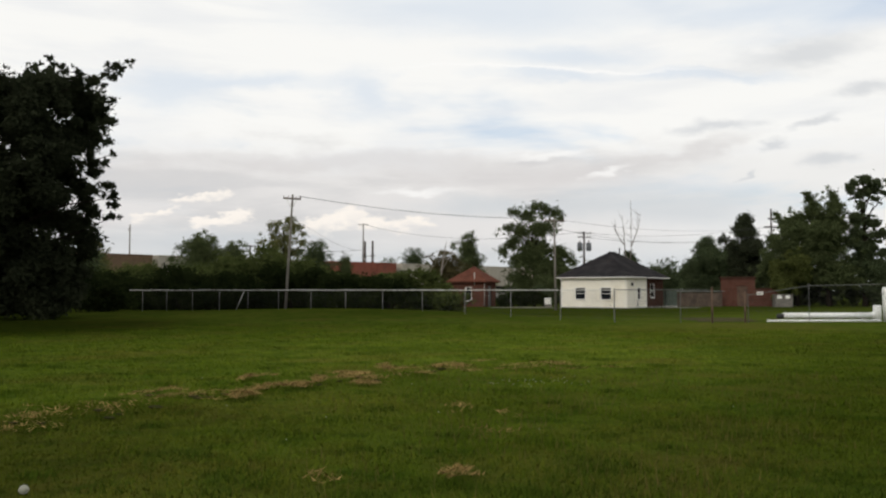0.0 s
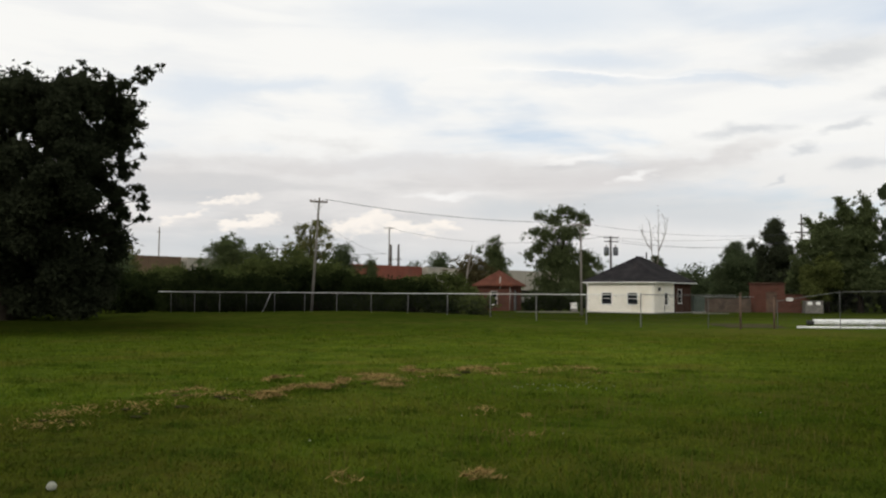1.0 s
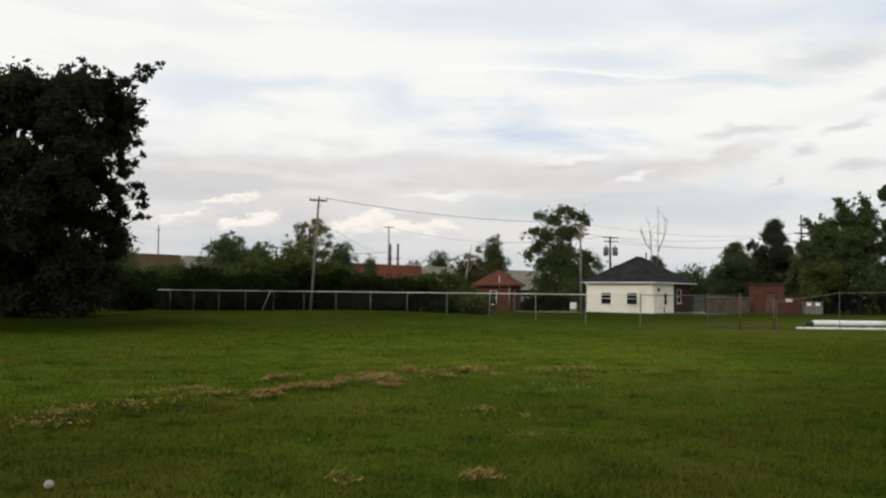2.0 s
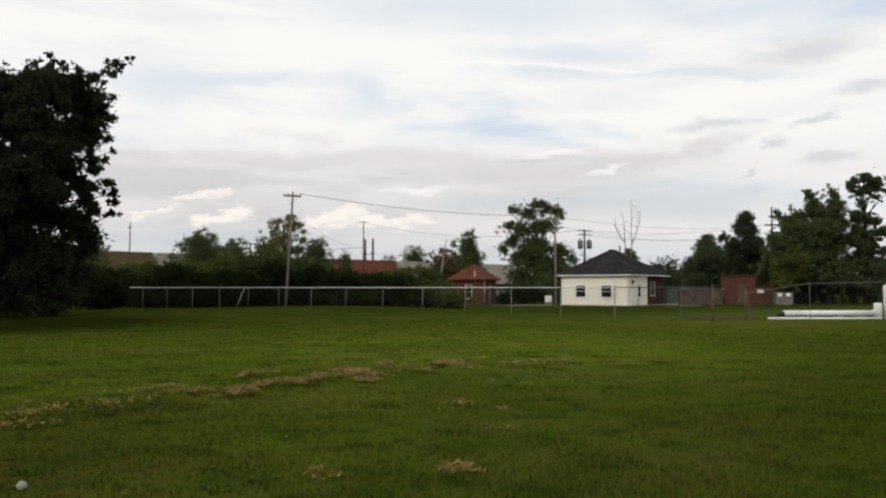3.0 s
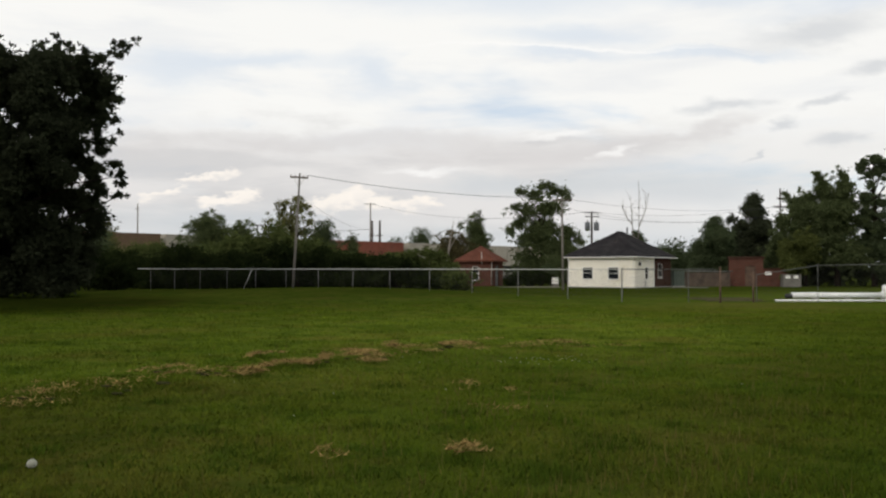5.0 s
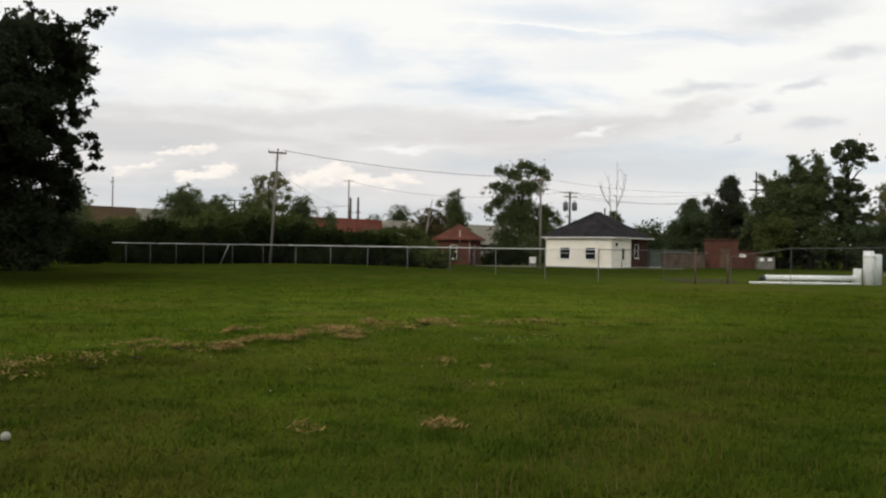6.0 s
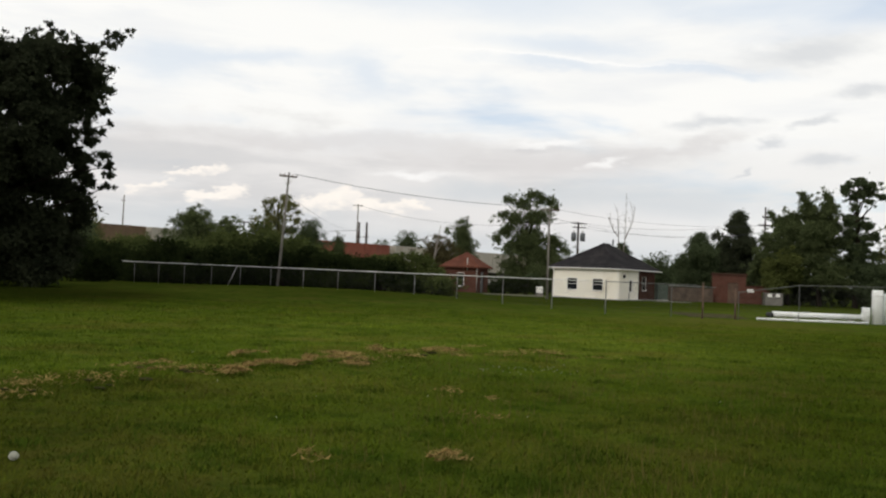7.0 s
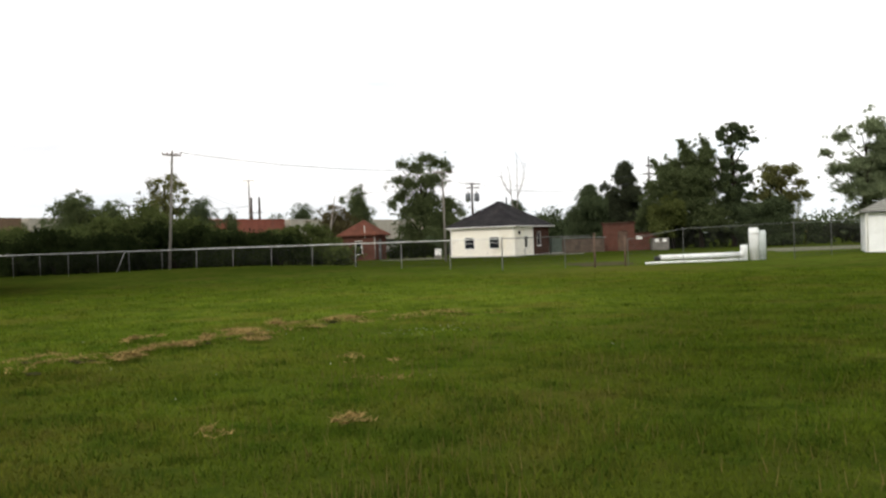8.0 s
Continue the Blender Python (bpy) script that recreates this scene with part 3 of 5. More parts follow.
def patch_sheet(name, outline, mat, label, z=0.02):
    """A thin spread sheet on the ground with a ragged outline."""
    bm = bmesh.new()
    pts = []
    for k, (x, y) in enumerate(outline):
        x2, y2 = outline[(k + 1) % len(outline)]
        for f in np.linspace(0, 1, 14, endpoint=False):
            px, py = x + (x2 - x) * f, y + (y2 - y) * f
            wob = noise.noise((px * 0.35, py * 0.35, 2.0)) * 0.9
            pts.append((px + wob, py + wob))
    top = [bm.verts.new((x, y, float(ground_z(x, y)) + z)) for x, y in pts]
    low = [bm.verts.new((x, y, float(ground_z(x, y)) - 0.05)) for x, y in pts]
    bm.faces.new(top)
    for k in range(len(top)):
        bm.faces.new((top[k], low[k], low[(k + 1) % len(top)], top[(k + 1) % len(top)]))
    bmesh.ops.triangulate(bm, faces=bm.faces[:1])
    bmesh.ops.recalc_face_normals(bm, faces=bm.faces)
    ob = part(name, bm, mat, None)
    return tagged(ob, label, "gravel lot", kind="structure")


patch_sheet("gravel_lot", [(33, 56), (50, 57), (56, 67), (38, 67), (34, 63)], M_GRAVEL, "pale gravel lot with weeds behind the pipework")
patch_sheet("gravel_track", [(4, 74), (10.5, 73.2), (10.2, 79.5), (5, 77)], M_GRAVEL, "pale dirt track between the two small buildings")
patch_sheet("gravel_gateway", [(13.0, 41.2), (16.0, 41.2), (17.0, 47), (13.5, 47)], M_TRODDEN, "bare brown soil inside the gateway")


# ---- small white house with a hipped roof ----
def hip_roof(bm, x0, x1, y0, y1, z0, z1, ridge, over):
    """Hipped roof over a rectangle; the ridge runs along y with that half length."""
    x0, x1, y0, y1 = x0 - over, x1 + over, y0 - over, y1 + over
    cx, cy = (x0 + x1) / 2, (y0 + y1) / 2
    lo = [bm.verts.new(p) for p in ((x0, y0, z0), (x1, y0, z0), (x1, y1, z0), (x0, y1, z0))]
    up = [bm.verts.new(p) for p in ((x0, y0, z0 + 0.06), (x1, y0, z0 + 0.06), (x1, y1, z0 + 0.06), (x0, y1, z0 + 0.06))]
    a, b = bm.verts.new((cx, cy - ridge, z1)), bm.verts.new((cx, cy + ridge, z1))
    bm.faces.new(lo[::-1])
    for k in range(4):
        bm.faces.new((lo[k], lo[(k + 1) % 4], up[(k + 1) % 4], up[k]))
    bm.faces.new((up[0], up[1], a))
    bm.faces.new((up[1], up[2], b, a))
    bm.faces.new((up[2], up[3], b))
    bm.faces.new((up[3], up[0], a, b))


def shingle_courses(parent, mat, x0, x1, y0, y1, z0, z1, ridge, over, rows, lift=0.02):
    """Thin proud course edges round a hipped roof, one part a course."""
    x0, x1, y0, y1 = x0 - over, x1 + over, y0 - over, y1 + over
    cx, cy = (x0 + x1) / 2, (y0 + y1) / 2
    z0 += 0.06

    def ring(bm, t, up):
        ax, ay = x0 + (cx - x0) * t, y0 + (cy - ridge - y0) * t
        bx, by = x1 + (cx - x1) * t, y1 + (cy + ridge - y1) * t
        z = z0 + (z1 - z0) * t + up
        return [bm.verts.new(p) for p in ((ax, ay, z), (bx, ay, z), (bx, by, z), (ax, by, z))]

    for k in range(1, rows):
        f = k / rows
        bm = bmesh.new()
        p, q, r = ring(bm, f, 0.001), ring(bm, f, lift), ring(bm, f + 0.25 / rows, 0.002)
        for i in range(4):
            j = (i + 1) % 4
            bm.faces.new((p[i], p[j], q[j], q[i]))
            bm.faces.new((q[i], q[j], r[j], r[i]))
        part("shingle_course", bm, mat, parent)


def wall_with_holes(bm, length, z0, z1, thick, holes):
    """A wall along +x from 0 to length, its outer face at y = 0, cut through by holes (x0, x1, z0, z1)."""
    xs = sorted({0, length, *[h[0] for h in holes], *[h[1] for h in holes]})
    zs = sorted({z0, z1, *[h[2] for h in holes], *[h[3] for h in holes]})
    for a, b in zip(xs, xs[1:]):
        for c, d in zip(zs, zs[1:]):
            if any(h[0] <= a and b <= h[1] and h[2] <= c and d <= h[3] for h in holes):
                continue
            box(bm, a, b, 0, thick, c, d)
    bmesh.ops.remove_doubles(bm, verts=bm.verts, dist=1e-4)
    return bm


def window_part(parent, x, z, w, h, frame_mat, bars=1, m=None):
    """A window in a wall along x: frame, sill, pane and glazing bars; m turns it into its wall."""
    e = 0.04
    fr = boxes((x - w / 2 - e, x - w / 2, -0.02, 0.09, z - e, z + h + e), (x + w / 2, x + w / 2 + e, -0.02, 0.09, z - e, z + h + e),
               (x - w / 2, x + w / 2, -0.02, 0.09, z + h, z + h + e), (x - w / 2, x + w / 2, -0.02, 0.09, z - e, z))
    win = part("window", fr, frame_mat, parent, "window with a pale frame and dark glass")
    subs = [part("pane", boxes((x - w / 2, x + w / 2, 0.05, 0.062, z, z + h)), M_GLASS, win),
            part("sill", boxes((x - w / 2 - 0.09, x + w / 2 + 0.09, -0.075, 0.02, z - 0.10, z - 0.052), bevel=0.008), frame_mat, win)]
    for k in range(bars):
        zz = z + h * (k + 1) / (bars + 1)
        subs.append(part("glazing_bar", boxes((x - w / 2, x + w / 2, 0.015, 0.048, zz - 0.02, zz + 0.02)), frame_mat, win))
    if m is not None:
        win.matrix_basis = m
    return win


def white_house():
    # local axes: x runs along the front from its far corner to the near one, y into the house
    W, D, Hh = 6.73, 8.0, 2.72
    near = Vector((16.38, 72.54, 0))
    turn = -38.0
    m = pose(0, 0, 0, 0, 0, turn)
    org = near - (m @ Vector((W, 0, 0)))
    h = thing("house", org.x, org.y, 0, turn, "small cream painted block house with dark shingle hip roof", "house")
    side = pose(W, 0, 0, 0, 0, 90)
    wins = [(2.02, 0.98), (4.62, 0.98)]
    bm = wall_with_holes(bmesh.new(), W, -0.1, Hh, 0.2, [(x - w / 2, x + w / 2, 0.80, 1.80) for x, w in wins])
    part("front_wall", bm, M_WHITE, h)
    bm = wall_with_holes(bmesh.new(), 3.9, -0.1, Hh, 0.2, [(1.9, 2.5, 0.80, 1.80)])
    bmesh.ops.transform(bm, matrix=side @ pose(0.203, 0, 0), verts=bm.verts)
    part("side_wall", bm, M_WHITE, h)
    bm = wall_with_holes(bmesh.new(), 3.89, -0.1, Hh - 0.012, 0.2, [(0.95, 1.75, 0.95, 2.15)])
    bmesh.ops.transform(bm, matrix=side @ pose(4.11, 0.06, 0), verts=bm.verts)
    # brick colour here also holds the shade under the eave
    part("brick_wall", bm, M_BRICK_DARK, h, "dark brown brick end of the side wall")
    part("back_wall", boxes((0.203, W - 0.27, D - 0.2, D, -0.1, Hh)), M_WHITE, h)
    part("side_wall", boxes((0, 0.2, 0.203, D, -0.1, Hh)), M_WHITE, h)
    for x, w in wins:
        window_part(h, x, 0.80, w, 1.0, M_TRIM, 1)
    window_part(h, 2.2, 0.80, 0.6, 1.0, M_TRIM, 1, side @ pose(0.203, 0, 0))
    window_part(h, 1.35, 0.95, 0.8, 1.2, M_TRIM, 1, side @ pose(4.11, 0.06, 0))
    bm = bmesh.new()
    hip_roof(bm, 0, W, 0, D, Hh + 0.05, 5.2, 0.75, 0.42)
    roof = part("roof", bm, M_SHINGLE, h, "dark weathered shingle hip roof")
    shingle_courses(roof, M_SHINGLE_EDGE, 0, W, 0, D, Hh + 0.05, 5.2, 0.75, 0.42, 18)
    o = 0.42
    part("ridge_cap", tubes(([(W / 2, D / 2 - 0.8, 5.21), (W / 2, D / 2 + 0.8, 5.21)], 0.06)), M_SHINGLE_EDGE, roof)
    fas = boxes((-o - 0.03, W + o + 0.03, -o - 0.04, -o, Hh - 0.005, Hh + 0.075), (-o - 0.03, W + o + 0.03, D + o, D + o + 0.04, Hh - 0.005, Hh + 0.075),
                (-o - 0.04, -o, -o, D + o, Hh - 0.005, Hh + 0.075), (W + o, W + o + 0.04, -o, D + o, Hh - 0.005, Hh + 0.075))
    part("fascia", fas, M_TRIM, h)
    part("soffit", boxes((-o, W + o, -o, D + o, Hh + 0.012, Hh + 0.046)), M_TRIM, h)
    part("downspout", tubes(([(0.12, -0.4, Hh), (0.12, -0.06, Hh - 0.35), (0.12, -0.06, 0.1), (0.12, -0.25, 0.03)], 0.04)), M_TRIM, h)
    part("downspout", tubes(([(W - 0.1, -0.4, Hh), (W - 0.1, -0.06, Hh - 0.35), (W - 0.1, -0.06, 0.1), (W - 0.1, -0.25, 0.03)], 0.04)), M_TRIM, h)
    part("vent_pipe", tubes(([(W / 2 + 0.5, D / 2 + 0.4, 4.6), (W / 2 + 0.5, D / 2 + 0.4, 5.65)], 0.07)), M_BLACK, h, "dark roof vent pipe")
    part("outlet_pipe", tubes(([(W + 0.05, 2.0, 0.05), (W + 0.05, 2.0, 0.55), (W - 0.02, 2.0, 0.62)], 0.035)), M_DULL, h)
    part("wall_lamp", boxes((W + 0.003, W + 0.16, 0.75, 0.95, 2.0, 2.28), bevel=0.02), M_BLACK, h, "dark wall lamp under the eave")
    part("foundation", boxes((-0.02, W + 0.02, -0.02, D + 0.02, -0.2, 0.06)), M_CONCRETE, h)


white_house()


def brick_hut():
    s, Hh = 3.4, 2.45
    turn = -23.0
    org = Vector((4.0, 79.5, 0)) - (pose(0, 0, 0, 0, 0, turn) @ Vector((s, 0, 0)))
    h = thing("brick_hut", org.x, org.y, 0, turn, "small red brick hut with a faded red hip roof", "hut")
    part("front_wall", wall_with_holes(bmesh.new(), s, -0.1, Hh, 0.2, [(1.47, 2.07, 0.62, 1.87)]), M_BRICK, h)
    bm = wall_with_holes(bmesh.new(), s - 0.41, -0.1, Hh, 0.2, [(1.0, 1.9, -0.1, 2.0)])
    bmesh.ops.transform(bm, matrix=pose(s, 0.203, 0, 0, 0, 90), verts=bm.verts)
    part("side_wall", bm, M_BRICK, h)
    part("side_wall", boxes((0, 0.2, 0.203, s - 0.203, -0.1, Hh)), M_BRICK, h)
    part("back_wall", boxes((0, s, s - 0.2, s, -0.1, Hh)), M_BRICK, h)
    door = part("door", boxes((s - 0.12, s - 0.06, 1.21, 2.09, 0.0, 1.99), bevel=0.01), M_DOOR, h, "faded grey door")
    part("handle", boxes((s - 0.06, s - 0.01, 1.3, 1.36, 0.95, 1.08), bevel=0.008), M_GALV, door)
    window_part(h, 1.77, 0.62, 0.6, 1.25, M_TRIM, 1)
    bm = bmesh.new()
    hip_roof(bm, 0, s, 0, s, Hh + 0.02, 4.0, 0.08, 0.36)
    roof = part("roof", bm, M_REDROOF, h, "faded red hip roof")
    shingle_courses(roof, M_REDROOF, 0, s, 0, s, Hh + 0.02, 4.0, 0.08, 0.36, 10)
    o = 0.36
    part("fascia", boxes((-o - 0.03, s + o + 0.03, -o - 0.035, -o, Hh - 0.08, Hh + 0.06), (s + o, s + o + 0.035, -o, s + o, Hh - 0.08, Hh + 0.06),
                         (-o - 0.035, -o, -o, s + o, Hh - 0.08, Hh + 0.06)), M_REDROOF, h)
    part("vent_stack", tubes(([(2.45, -0.12, 2.15), (2.45, -0.12, 3.35)], 0.05)), M_CONCRETE, h, "pale vent stack through the eave")
    part("downspout", tubes(([(s + 0.05, -0.05, 0.15), (s + 0.05, -0.05, Hh - 0.1)], 0.035)), M_CONCRETE, h)


brick_hut()


def red_outbuilding():
    h = thing("brick_outbuilding", 27.9, 82, 0, -18, "flat-roofed red brick outbuilding with a lower lean-to", "outbuilding")
    part("front_wall", wall_with_holes(bmesh.new(), 3.2, -0.1, 2.75, 0.2, [(1.5, 2.5, -0.1, 2.05)]), M_BRICK, h)
    part("side_wall", boxes((0, 0.2, 0.203, 3.0, -0.1, 2.75)), M_BRICK, h)
    part("side_wall", boxes((3.0, 3.2, 0.203, 3.0, -0.1, 2.75)), M_BRICK, h)
    part("back_wall", boxes((0, 3.2, 3.003, 3.2, -0.1, 2.75)), M_BRICK, h)
    part("door", boxes((1.51, 2.49, 0.10, 0.16, 0, 2.04), bevel=0.01), M_RUST, h, "dark rusty recessed door")
    part("roof", boxes((-0.12, 3.32, -0.12, 3.32, 2.752, 2.94), bevel=0.02), M_BRICK_DARK, h, "dark flat roof slab")
    part("lean_to", boxes((3.203, 5.5, 0.1, 2.4, -0.1, 1.72)), M_BRICK, h, "low brick lean-to")
    part("lean_to_roof", boxes((3.21, 5.6, 0.0, 2.5, 1.723, 1.80), bevel=0.01), M_BRICK_DARK, h)
    part("notice_plate", boxes((3.35, 3.95, 0.06, 0.097, 1.15, 1.45), bevel=0.005), M_TRIM, h, "small white notice plate")


red_outbuilding()


def yard_wall():
    w = thing("yard_wall", 21.6, 80, 0, 8, "low brown board wall with a pale top rail", "wall")
    for k in range(16):
        part("board", boxes((1.3 + k * 0.30, 1.585 + k * 0.30, 0, 0.03, -0.02, 1.36 + 0.03 * math.sin(k * 2.3)), bevel=0.004), M_BOARD, w)
    for k in range(4):
        part("post", boxes((1.3 + k * 1.55, 1.40 + k * 1.55, 0.032, 0.13, -0.05, 1.42)), M_POLE, w)
    part("top_rail", tubes(([(-0.2, -0.05, 1.50), (6.3, -0.05, 1.50)], 0.035)), M_POST, w, "pale grey top rail")
    c = thing("utility_cabinet", 21.6, 79.2, 0, 5, "faded green steel cabinet beside the house", "cabinet")
    part("body", boxes((0, 1.1, 0, 0.7, 0.08, 1.55), bevel=0.02), M_GREENBOX, c)
    part("door", boxes((0.05, 0.54, -0.02, 0.0, 0.14, 1.48), bevel=0.006), M_GREENBOX, c)
    part("door", boxes((0.56, 1.05, -0.02, 0.0, 0.14, 1.48), bevel=0.006), M_GREENBOX, c)
    part("plinth", boxes((-0.06, 1.16, -0.06, 0.76, -0.03, 0.078)), M_CONCRETE, c)
    b = thing("concrete_enclosure", 32.1, 79, 0, -12, "low grey concrete block enclosure with white notices", "enclosure")
    part("front_wall", boxes((0, 1.6, 0, 0.2, -0.05, 1.2), bevel=0.01), M_BLOCK, b)
    part("side_wall", boxes((0, 0.2, 0.203, 1.6, -0.05, 1.2), bevel=0.01), M_BLOCK, b)
    part("side_wall", boxes((1.4, 1.6, 0.203, 1.6, -0.05, 1.2), bevel=0.01), M_BLOCK, b)
    part("notice", boxes((0.2, 0.6, -0.02, -0.002, 0.8, 1.1)), M_TRIM, b)
    part("notice", boxes((0.95, 1.35, -0.02, -0.002, 0.8, 1.1)), M_TRIM, b)
    part("path", boxes((20.1, 23.4, 74.2, 74.95, -0.05, 0.05), bevel=0.02), M_BLOCK, None)
    tagged(bpy.data.objects["path"], "stained grey concrete path beside the house", "path", kind="structure")
    t = thing("utility_box", 9.75, 76, 0, 10, "small white metal utility box on a low plinth", "utility box")
    part("body", boxes((-0.26, 0.26, -0.2, 0.2, 0.30, 0.84), bevel=0.02), M_TRIM, t)
    part("lid", boxes((-0.28, 0.28, -0.22, 0.22, 0.842, 0.885), bevel=0.012), M_TRIM, t)
    part("door", boxes((-0.21, 0.21, -0.215, -0.202, 0.35, 0.79), bevel=0.004), M_TRIM, t)
    part("latch", boxes((0.13, 0.17, -0.24, -0.216, 0.52, 0.62), bevel=0.004), M_DULL, t)
    part("plinth", boxes((-0.30, 0.30, -0.24, 0.24, -0.05, 0.298)), M_BLOCK, t)



yard_wall()


def garage():
    g = thing("garage", 33.4, 47.5, 0, -32, "plain white garage with a pale grey hip roof", "garage")
    W, D, Hh = 6.5, 6.0, 2.45
    part("front_wall", wall_with_holes(bmesh.new(), W, -0.1, Hh, 0.18, [(2.2, 4.8, -0.1, 2.1)]), M_PIPE, g)
    part("door", boxes((2.21, 4.79, 0.05, 0.10, 0, 2.09), bevel=0.01), M_TRIM, g)
    part("side_wall", boxes((0, 0.18, 0.183, D, -0.1, Hh)), M_PIPE, g)
    part("side_wall", boxes((W - 0.18, W, 0.183, D, -0.1, Hh)), M_PIPE, g)
    part("back_wall", boxes((0.183, W - 0.183, D - 0.18, D, -0.1, Hh)), M_PIPE, g)
    bm = bmesh.new()
    hip_roof(bm, 0, W, 0, D, Hh + 0.1, 4.35, 0.1, 0.3)
    roof = part("roof", bm, material("pale_grey_shingle", (0.11, 0.11, 0.095), (0.16, 0.16, 0.14), 1.0, 14.0, 0.95, bump=0.5), g, "pale grey shingle roof")
    shingle_courses(roof, M_CONCRETE, 0, W, 0, D, Hh + 0.1, 4.35, 0.1, 0.3, 14)
    part("fascia", boxes((-0.33, W + 0.33, -0.34, -0.3, Hh + 0.02, Hh + 0.14), (-0.34, -0.3, -0.3, D + 0.3, Hh + 0.02, Hh + 0.14)), M_TRIM, g)
    part("soffit", boxes((-0.3, W + 0.3, -0.3, D + 0.3, Hh + 0.06, Hh + 0.096)), M_TRIM, g)
    part("gutter", tubes(([(-0.36, -0.40, Hh + 0.08), (W + 0.36, -0.40, Hh + 0.08)], 0.05)), M_DULL, g, "dull grey gutter")
    part("downspout", tubes(([(0.1, -0.38, Hh + 0.05), (0.1, -0.05, Hh - 0.25), (0.1, -0.05, 0.08)], 0.04)), M_TRIM, g)
    part("corner_board", boxes((-0.02, 0.09, -0.022, -0.003, 0, Hh)), M_TRIM, g)


garage()


# ---- fences ----
def pipe_post(height, r, mat_name="post"):
    bm = bmesh.new()
    tube(bm, [(0, 0, -0.15), (0, 0, height - 0.02)], r, 8)
    tube(bm, [(0, 0, height - 0.02), (0, 0, height + 0.03), (0, 0, height + 0.05)], [r * 1.25, r * 1.2, r * 0.4], 8)
    me = bpy.data.meshes.new("post")
    bm.to_mesh(me)
    bm.free()
    return me


def link_mesh(length, z0, z1, pitch=0.085, r=0.0013):
    """Chain-link fabric between two posts: slanting wires both ways."""
    h = z1 - z0
    verts, faces = [], []
    n = int((length + h) / pitch)
    for s in (1, -1):
        for k in range(n):
            x0 = -h + k * pitch
            a, b = max(0.0, x0), min(length, x0 + h)
            if b - a < 0.02:
                continue
            za, zb = z0 + (a - x0), z0 + (b - x0)
            if s < 0:
                a, b = length - a, length - b
            base = len(verts)
            verts += [(a, -r, za - r), (a, r, za - r), (a, 0, za + r * 1.4), (b, -r, zb - r), (b, r, zb - r), (b, 0, zb + r * 1.4)]
            faces += [(base, base + 1, base + 4, base + 3), (base + 1, base + 2, base + 5, base + 4), (base + 2, base, base + 3, base + 5)]
    return mesh_of("chain_link", verts, faces)


def fence(name, corners, spacing, z_tops, label, post_mat, r=0.018, rail_r=0.019, last=True, rail_mat=None):
    """A chain-link fence along corners (x, y), posts evenly spaced on each run, the rail at one height or one for each corner."""
    f = thing(name, corners[0][0], corners[0][1], 0, 0, label, "fence")
    o = Vector((corners[0][0], corners[0][1], 0))
    if isinstance(z_tops, float):
        z_tops = [z_tops] * len(corners)
    for (xa, ya), (xb, yb), za, zb in zip(corners, corners[1:], z_tops, z_tops[1:]):
        run = math.hypot(xb - xa, yb - ya)
        n = max(1, round(run / spacing))
        step = run / n
        ang = math.degrees(math.atan2(yb - ya, xb - xa))
        fab = link_mesh(step, 0.04, 1.0)
        pm = pipe_post(1.0, r)
        rail = bmesh.new()
        tube(rail, [(0, 0, za), (run, 0, zb)], rail_r, 8)
        ob = part("top_rail", rail, rail_mat or M_GALV, f)
        ob.matrix_basis = pose(xa - o.x, ya - o.y, 0, 0, 0, ang)
        for k in range(n + 1):
            x, y = xa + (xb - xa) * k / n, ya + (yb - ya) * k / n
            g = float(ground_z(x, y))
            z_top = za + (zb - za) * k / n
            if k < n or last:
                p = part_mesh("post", pm, post_mat, f)
                p.matrix_basis = pose(x - o.x, y - o.y, g) @ Matrix.Diagonal((1, 1, z_top - g, 1))
            if k < n:
                gm = float(ground_z(x + (xb - xa) / n / 2, y + (yb - ya) / n / 2))
                gm, z_top = max(gm, g), min(z_top, za + (zb - za) * (k + 1) / n)
                c = part_mesh("chain_link", fab, M_WIREMESH, f)
                c.matrix_basis = pose(x - o.x, y - o.y, gm, 0, 0, ang) @ Matrix.Diagonal((1, 1, z_top - gm, 1))
    return f


main_fence = fence("chain_link_fence", [(8.14, 38.9), (-22.05, 60.0)], 2.83, 1.61, "galvanised chain-link fence along the edge of the field", M_POST)
part("brace", tubes(([(-13.81 - 8.14, 54.4 - 38.9, 0.2), (-13.11 - 8.14, 53.9 - 38.9, 1.56)], 0.022)), M_GALV, main_fence, "slanting brace rail")
part("rail_end", tubes(([(-30.19, 21.1, 1.61), (-30.19 - 1.3, 21.1 + 0.9, 1.61)], 0.024)), M_GALV, main_fence)
fence("chain_link_fence", [(8.17, 38.95), (11.5, 39.6), (12.75, 39.4)], 3.4, 1.62, "weathered grey chain-link fence beside the gateway", M_DULL, rail_mat=M_DULL, last=False)
fence("chain_link_fence", [(15.0, 40.2), (18.0, 40.2), (24.4, 40.6), (32.8, 46.9)], 6.0, (1.36, 1.82, 1.95, 2.08), "dull grey chain-link fence in front of the white pipes", M_DULL, last=False, rail_mat=M_DULL)
for gx, gy, gh in ((12.9, 39.2, 1.66), (14.85, 40.2, 1.48)):
    p = thing("gate_post", gx, gy, 0, 0, "thick rusty steel gate post", "post", "gate posts")
    part("shaft", tubes(([(0, 0, -0.2), (0, 0, gh)], 0.045), n=12), M_RUST, p)
    part("cap", tubes(([(0, 0, gh), (0, 0, gh + 0.05), (0, 0, gh + 0.08)], [0.06, 0.056, 0.02]), n=12), M_RUST, p)


